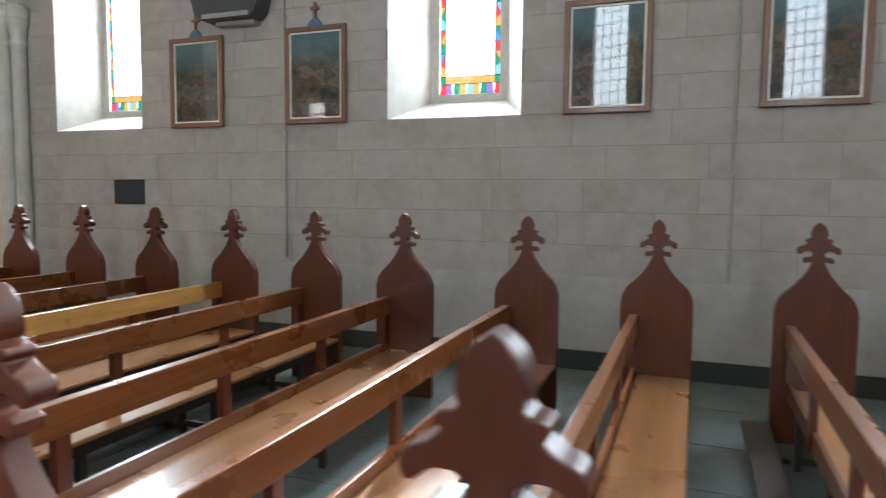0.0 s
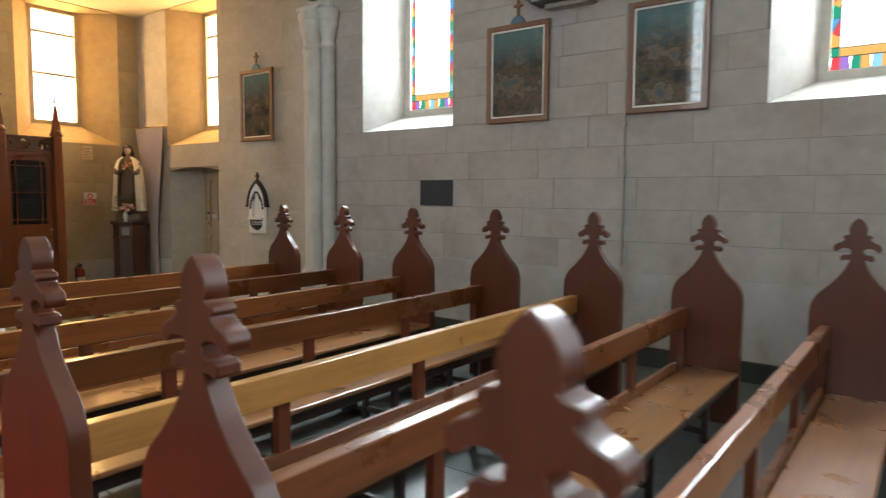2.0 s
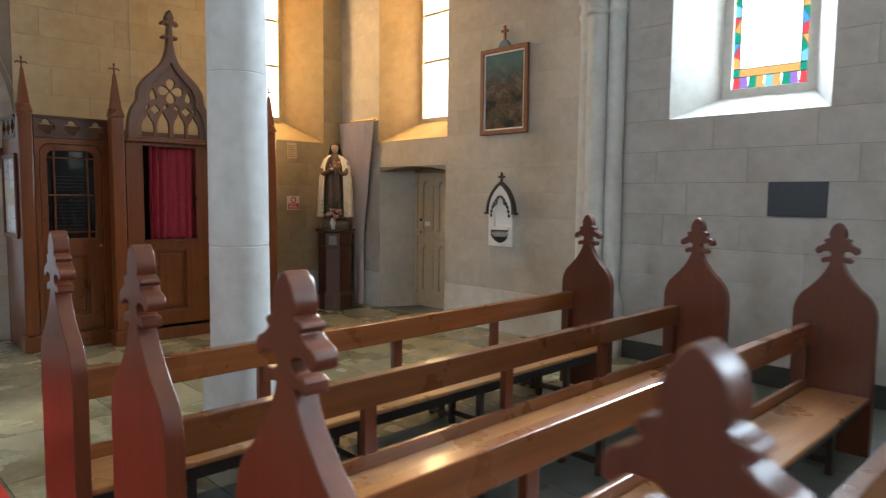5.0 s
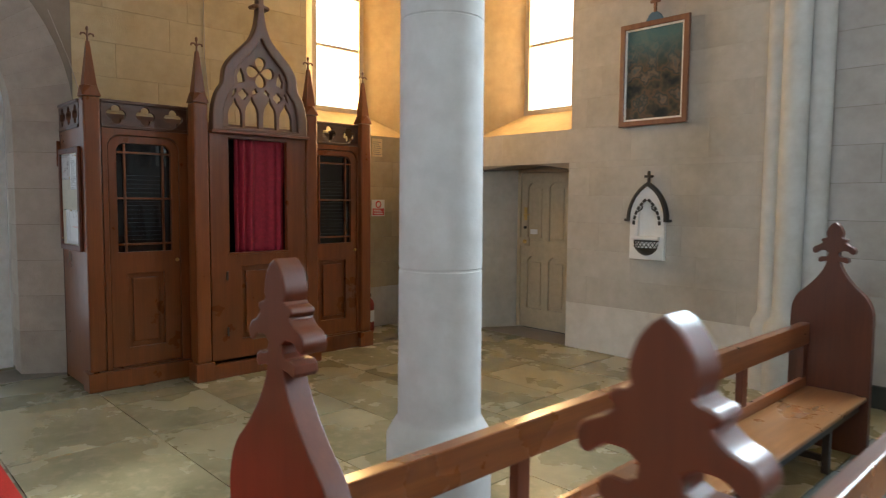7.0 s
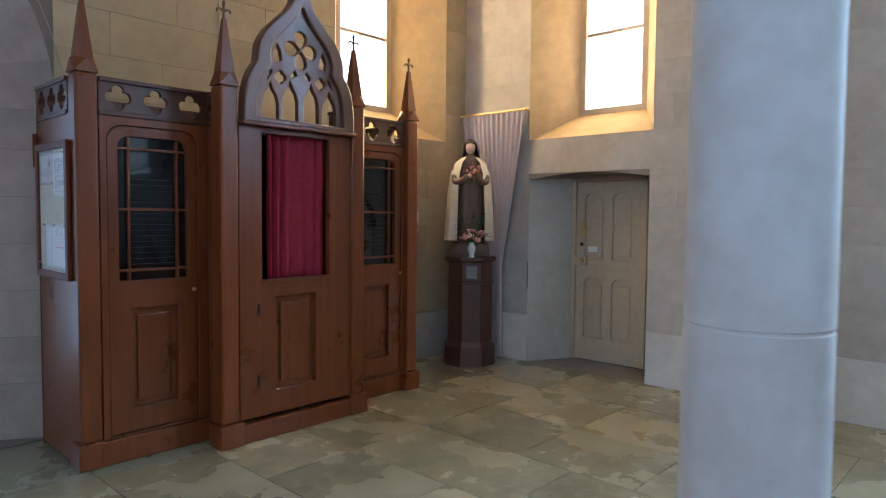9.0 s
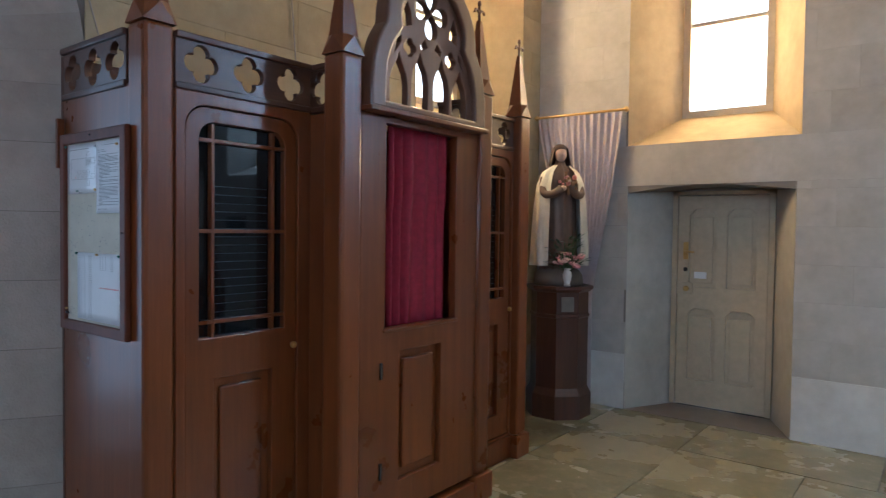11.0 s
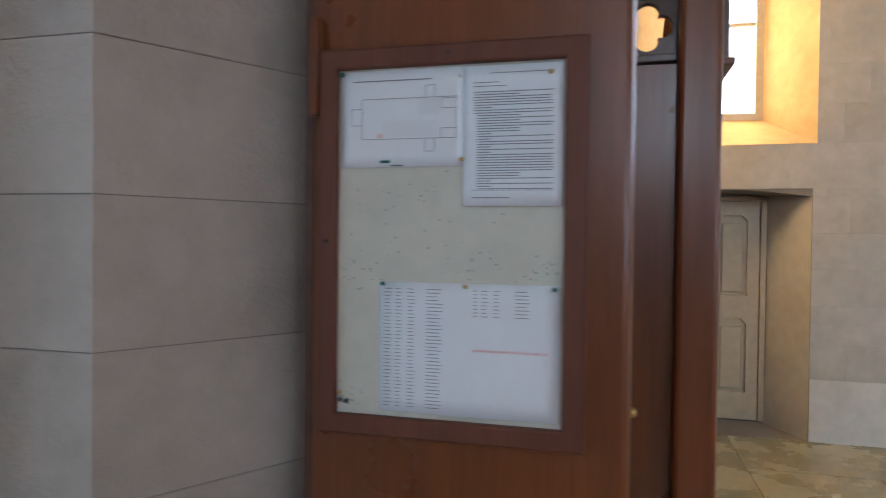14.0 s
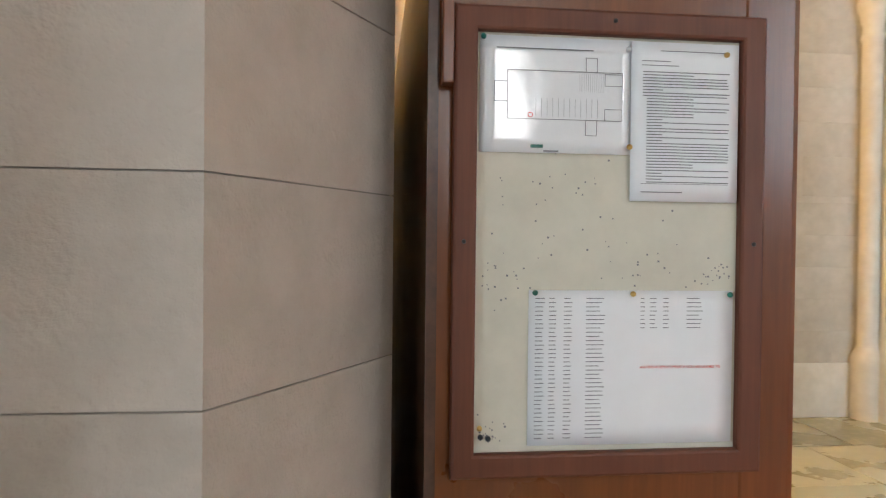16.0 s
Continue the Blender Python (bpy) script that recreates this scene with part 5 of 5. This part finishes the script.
# ---- holy water stoup ----
def stoup():
    x, y, z0 = -9.63, WALL_Y, 0.97
    s = thing("holy_water_stoup", (x, y, z0), "white marble holy water stoup with dark gothic arch and cross", "stoup")

    def pointed(w, spring, n=10):
        """Pointed arch outline over a width 2w."""
        R = 2 * w
        right = [(x - w + R * math.cos(a), spring + R * math.sin(a)) for a in (math.pi / 3 * i / n for i in range(n + 1))]
        left = [(2 * x - u, v) for u, v in reversed(right[:-1])]
        return right + left

    slab = [(x - 0.185, z0), (x + 0.185, z0)] + pointed(0.185, 1.38)
    niche = [(x - 0.095, 1.20), (x + 0.095, 1.20)] + pointed(0.095, 1.40)
    part("slab", plate([slab, niche], "xz", y - 0.025, 0.05, 0.006), MARBLE, s, "white marble slab")
    part("niche", plate([[(u * 1.0, v) for u, v in niche]], "xz", y - 0.006, 0.01), MARBLE, s)
    out, inn = pointed(0.215, 1.36), pointed(0.183, 1.375)
    hood = [(x + 0.24, 1.345), (x + 0.24, 1.37)] + out + [(x - 0.24, 1.37), (x - 0.24, 1.345), (x - 0.183, 1.345)] + list(reversed(inn)) + [(x + 0.183, 1.345)]
    part("hood_mould", plate([hood], "xz", y - 0.035, 0.07, 0.006), BRONZE, s, "dark gothic hood mould")
    part("cross", joined(box_bm(x - 0.012, x + 0.012, y - 0.045, y - 0.02, 1.69, 1.84, 0.004), box_bm(x - 0.045, x + 0.045, y - 0.046, y - 0.019, 1.775, 1.80, 0.004)), BRONZE, s, "dark cross finial")
    for sg_ in (-1, 1):
        for k in range(6):
            a = radians(6 + 9.5 * k)
            u, v = x - sg_ * 0.14 + sg_ * 0.28 * math.cos(a), 1.30 + 0.31 * math.sin(a)
            bm = box_bm(-0.013, 0.013, y - 0.062, y - 0.048, -0.02, 0.02, 0.003)
            bmesh.ops.rotate(bm, verts=bm.verts[:], matrix=Matrix.Rotation(-sg_ * a, 3, "Y"))
            bmesh.ops.translate(bm, verts=bm.verts[:], vec=(u, 0, v))
            part("leaf_ornament", bm, BRONZE, s)
        part("cusp", tube([(x + sg_ * 0.10, y - 0.05, 1.44), (x + sg_ * 0.055, y - 0.05, 1.47), (x + sg_ * 0.05, y - 0.05, 1.50)], 0.008), BRONZE, s)
    part("shelf", box_bm(x - 0.15, x + 0.15, y - 0.10, y - 0.04, 1.165, 1.20, 0.008), MARBLE, s)
    bm = lathe([(0.03, 1.005), (0.08, 1.03), (0.125, 1.075), (0.13, 1.09)], (x, y - 0.02, 0), 28, 0.8)
    part("bowl", bm, BRONZE, s, "dark bronze bowl", True)
    part("bowl_band", lathe([(0.13, 1.09), (0.132, 1.15)], (x, y - 0.02, 0), 28, 0.8), MARBLE, s, "", True)
    for k in range(9):
        for d in (-1, 1):
            a0 = radians(190 + 18 * k)
            a1 = a0 + d * radians(18)
            part("lattice", tube([(x + 0.134 * math.cos(a0), y - 0.02 + 0.107 * math.sin(a0), 1.093), (x + 0.134 * math.cos(a1), y - 0.02 + 0.107 * math.sin(a1), 1.15)], 0.0045, 4), BRONZE, s)
    part("bowl_rim", lathe([(0.13, 1.148), (0.138, 1.15), (0.138, 1.162), (0.13, 1.164)], (x, y - 0.02, 0), 28, 0.8), BRONZE, s, "", True)


stoup()

# ---- small fittings on the nave wall ----
solid("wall_plaque", box_bm(-6.64, -6.18, WALL_Y - 0.022, WALL_Y, 1.41, 1.70, 0.004), SLATE, (-6.41, WALL_Y, 1.41), "plain dark blue-black rectangular wall plaque", "plaque")
for x, zb in ((-4.19, 0.86), (0.24, 0.82)):
    p = thing("conduit", (x, WALL_Y, zb), "thin grey vertical cable conduit on the wall", "conduit", "wall conduits")
    part("pipe", tube([(x, WALL_Y - 0.016, zb), (x, WALL_Y - 0.016, 7.9)], 0.013, 12), CONDUIT, p, "", True)
    for z in (1.05, 1.75, 2.2, 3.4, 4.3):
        part("clip", box_bm(x - 0.022, x + 0.022, WALL_Y - 0.033, WALL_Y, z - 0.012, z + 0.012, 0.003), CONDUIT, p)
# dark wall box with a bright reflector on its slanted underside
lb = thing("wall_floodlight", (-4.76, WALL_Y, 3.36), "dark grey wall box lamp with a bright slanted underside", "lamp")
bm = bmesh.new()
prof = [(-0.50, 3.72), (-0.42, 3.46), (-0.34, 3.40), (0.30, 3.40), (0.36, 3.46), (0.44, 3.72)]
for yy in (WALL_Y - 0.24, WALL_Y - 0.004):
    for u, v in prof:
        bm.verts.new((-4.76 + u, yy, v))
bm.verts.ensure_lookup_table()
bm.faces.new(bm.verts[:6]), bm.faces.new(bm.verts[6:])
for i in range(6):
    bm.faces.new((bm.verts[i], bm.verts[(i + 1) % 6], bm.verts[6 + (i + 1) % 6], bm.verts[6 + i]))
part("housing", bm, paint("dark_grey_housing", (0.06, 0.065, 0.075), 0.45), lb, "dark grey housing")
part("reflector", box_bm(-5.08, -4.48, WALL_Y - 0.246, WALL_Y - 0.24, 3.408, 3.455), STEEL, lb, "shiny reflector strip")
part("bracket", box_bm(-5.0, -4.5, WALL_Y - 0.12, WALL_Y - 0.002, 3.355, 3.398, 0.004), CONDUIT, lb)

# loose cables on the end wall
for pts in ([(END_X + 0.008, 2.93, 4.48), (END_X + 0.008, 2.935, 2.95), (END_X + 0.010, 2.98, 2.45)], [(END_X + 0.008, 1.55, 3.15), (END_X + 0.008, 1.70, 2.75), (END_X + 0.008, 1.80, 2.40)]):
    solid("cable", tube(pts, 0.004, 4), CONDUIT, pts[0], "thin grey cable hanging on the end wall", "cable")

# ---- stones of the walls and slabs of the floor ----
CACHE = {}


def block_mesh(w, h, d, plane, mat):
    key = (round(w, 3), round(h, 3), plane, mat.name)
    if key not in CACHE:
        if plane == "xz":
            bm = box_bm(-w / 2, w / 2, -d / 2, d / 2, -h / 2, h / 2)
        elif plane == "yz":
            bm = box_bm(-d / 2, d / 2, -w / 2, w / 2, -h / 2, h / 2)
        else:
            bm = box_bm(-w / 2, w / 2, -h / 2, h / 2, -d / 2, d / 2)
        CACHE[key] = mesh_of("block", bm, mat, (0, 0, 0), False)
    return CACHE[key]


def cut(u0, u1, holes, v0, v1):
    """What is left of a span on a course once the openings are taken out."""
    spans = [(u0, u1)]
    for a, b, c, d in holes:
        if v1 <= c + 0.001 or v0 >= d - 0.001:
            continue
        nxt = []
        for s, e in spans:
            if e <= a or s >= b:
                nxt.append((s, e))
            else:
                if a - s > 0.03:
                    nxt.append((s, a))
                if e - b > 0.03:
                    nxt.append((b, e))
        spans = nxt
    return spans


def ashlar(wall, plane, at, extent, holes, courses, length, mat, name="stone", J=0.0022):
    rnd = random.Random(7)
    u0, u1 = extent
    for k, (v0, v1) in enumerate(zip(courses, courses[1:])):
        u = u0 - length * (0.5 if k % 2 else 0.0) - rnd.uniform(0, 0.25)
        while u < u1:
            w = length * rnd.choice((0.85, 1.0, 1.0, 1.15))
            for s, e in cut(max(u, u0), min(u + w, u1), holes, v0, v1):
                # a course crossed by an opening's edge is filled beside it and above or below it
                if e - s < 0.04:
                    continue
                ob = new(name, block_mesh(e - s - 2 * J, v1 - v0 - 2 * J, 0.01, plane, mat))
                m, z = (s + e) / 2, (v0 + v1) / 2
                ob.location = (m, at, z) if plane == "xz" else (at, m, z)
                ob.parent = wall
            u += w


def courses_from(edges, step):
    """Courses of about one height that also break at the openings' edges."""
    out = [edges[0]]
    for a, b in zip(edges, edges[1:]):
        n = max(1, round((b - a) / step))
        out += [a + (b - a) * (i + 1) / n for i in range(n)]
    return out


NAVE_C = courses_from([0.80, 2.30, 4.70], 0.297)
ashlar(wall_n, "xz", WALL_Y + 0.005, (-8.1, 2.0), [(a, b, 2.30, 6.6) for a, b in NAVE_WINDOWS], NAVE_C, 0.86, STONE)
PORCH_C = courses_from([FLOOR, 0.44, 1.895, 1.958, 2.315, 4.5], 0.297)
ashlar(wall_n, "xz", WALL_Y + 0.005, (END_X, -8.5), [(-11.97, -10.58, 2.315, 4.49), (-11.965, -10.605, FLOOR, 1.957)], [PORCH_C[1]] + PORCH_C[2:], 0.8, PLASTER, J=0.0006)
ashlar(wall_w, "yz", END_X - 0.005, (1.725, WALL_Y), [(4.12, 5.67, 2.33, 4.49)], courses_from([0.44, 2.33, 4.5], 0.32), 0.78, END_STONE_AMBER, J=0.0012)
rest = []
levels = courses_from([4.70, 6.6, 8.5], 0.38)
for z0, z1 in zip(levels, levels[1:]):
    for s, e in cut(-8.1, 5.0, [(a, b, 2.30, 6.6) for a, b in NAVE_WINDOWS], z0, z1):
        rest.append(box_bm(s, e, WALL_Y, WALL_Y + 0.01, z0 + 0.002, z1 - 0.002))
tagged(part("upper_courses", joined(*rest), STONE, wall_n), kind="stuff")

ashlar(porch_n, "xz", 1.328, (-15.4, -13.4), [], [FLOOR, 0.33, 0.65, 0.97, 1.29, 1.61, 1.93, 2.25, 2.57, 2.89], 0.7, PIER)
floor = thing("floor", (0, 0, FLOOR), "worn grey-green stone slab floor with dark joints", "floor", kind="structure")
rnd = random.Random(5)
k, y = 0, -6.0
ys = [-6.0, -5.2, -4.4, -3.6, -2.8, -2.0, -1.2, -0.76, 0.0, 0.78, 1.63, 2.31, 2.99, 3.68, 4.4, 5.2, 6.0]
for y0, y1 in zip(ys, ys[1:]):
    x = -12.86 - 0.42 * (k % 2)
    while x < 5.0:
        w = rnd.choice((0.83, 0.83, 1.24))
        a, b = max(x, -12.88), min(x + w, 5.0)
        if b - a > 0.1:
            ob = new("slab", block_mesh(b - a - 0.007, y1 - y0 - 0.007, 0.03, "xy", TILE if a > -8.1 else SLAB))
            ob.location = ((a + b) / 2, (y0 + y1) / 2, -0.015 + rnd.uniform(-0.0012, 0.0))
            ob.parent = floor
        x += w
    k += 1
solid("floor_porch", box_bm(-15.5, -12.885, -1.33, 1.33, FLOOR - 0.007, FLOOR), SLAB, (0, 0, FLOOR), "stone floor of the porch behind the arch", "floor", kind="structure")
solid("floor_recess", box_bm(-11.96, -10.61, 6.002, 6.74, FLOOR - 0.007, FLOOR), SLAB, (0, 0, FLOOR), "stone floor in the door recess", "floor", kind="structure")
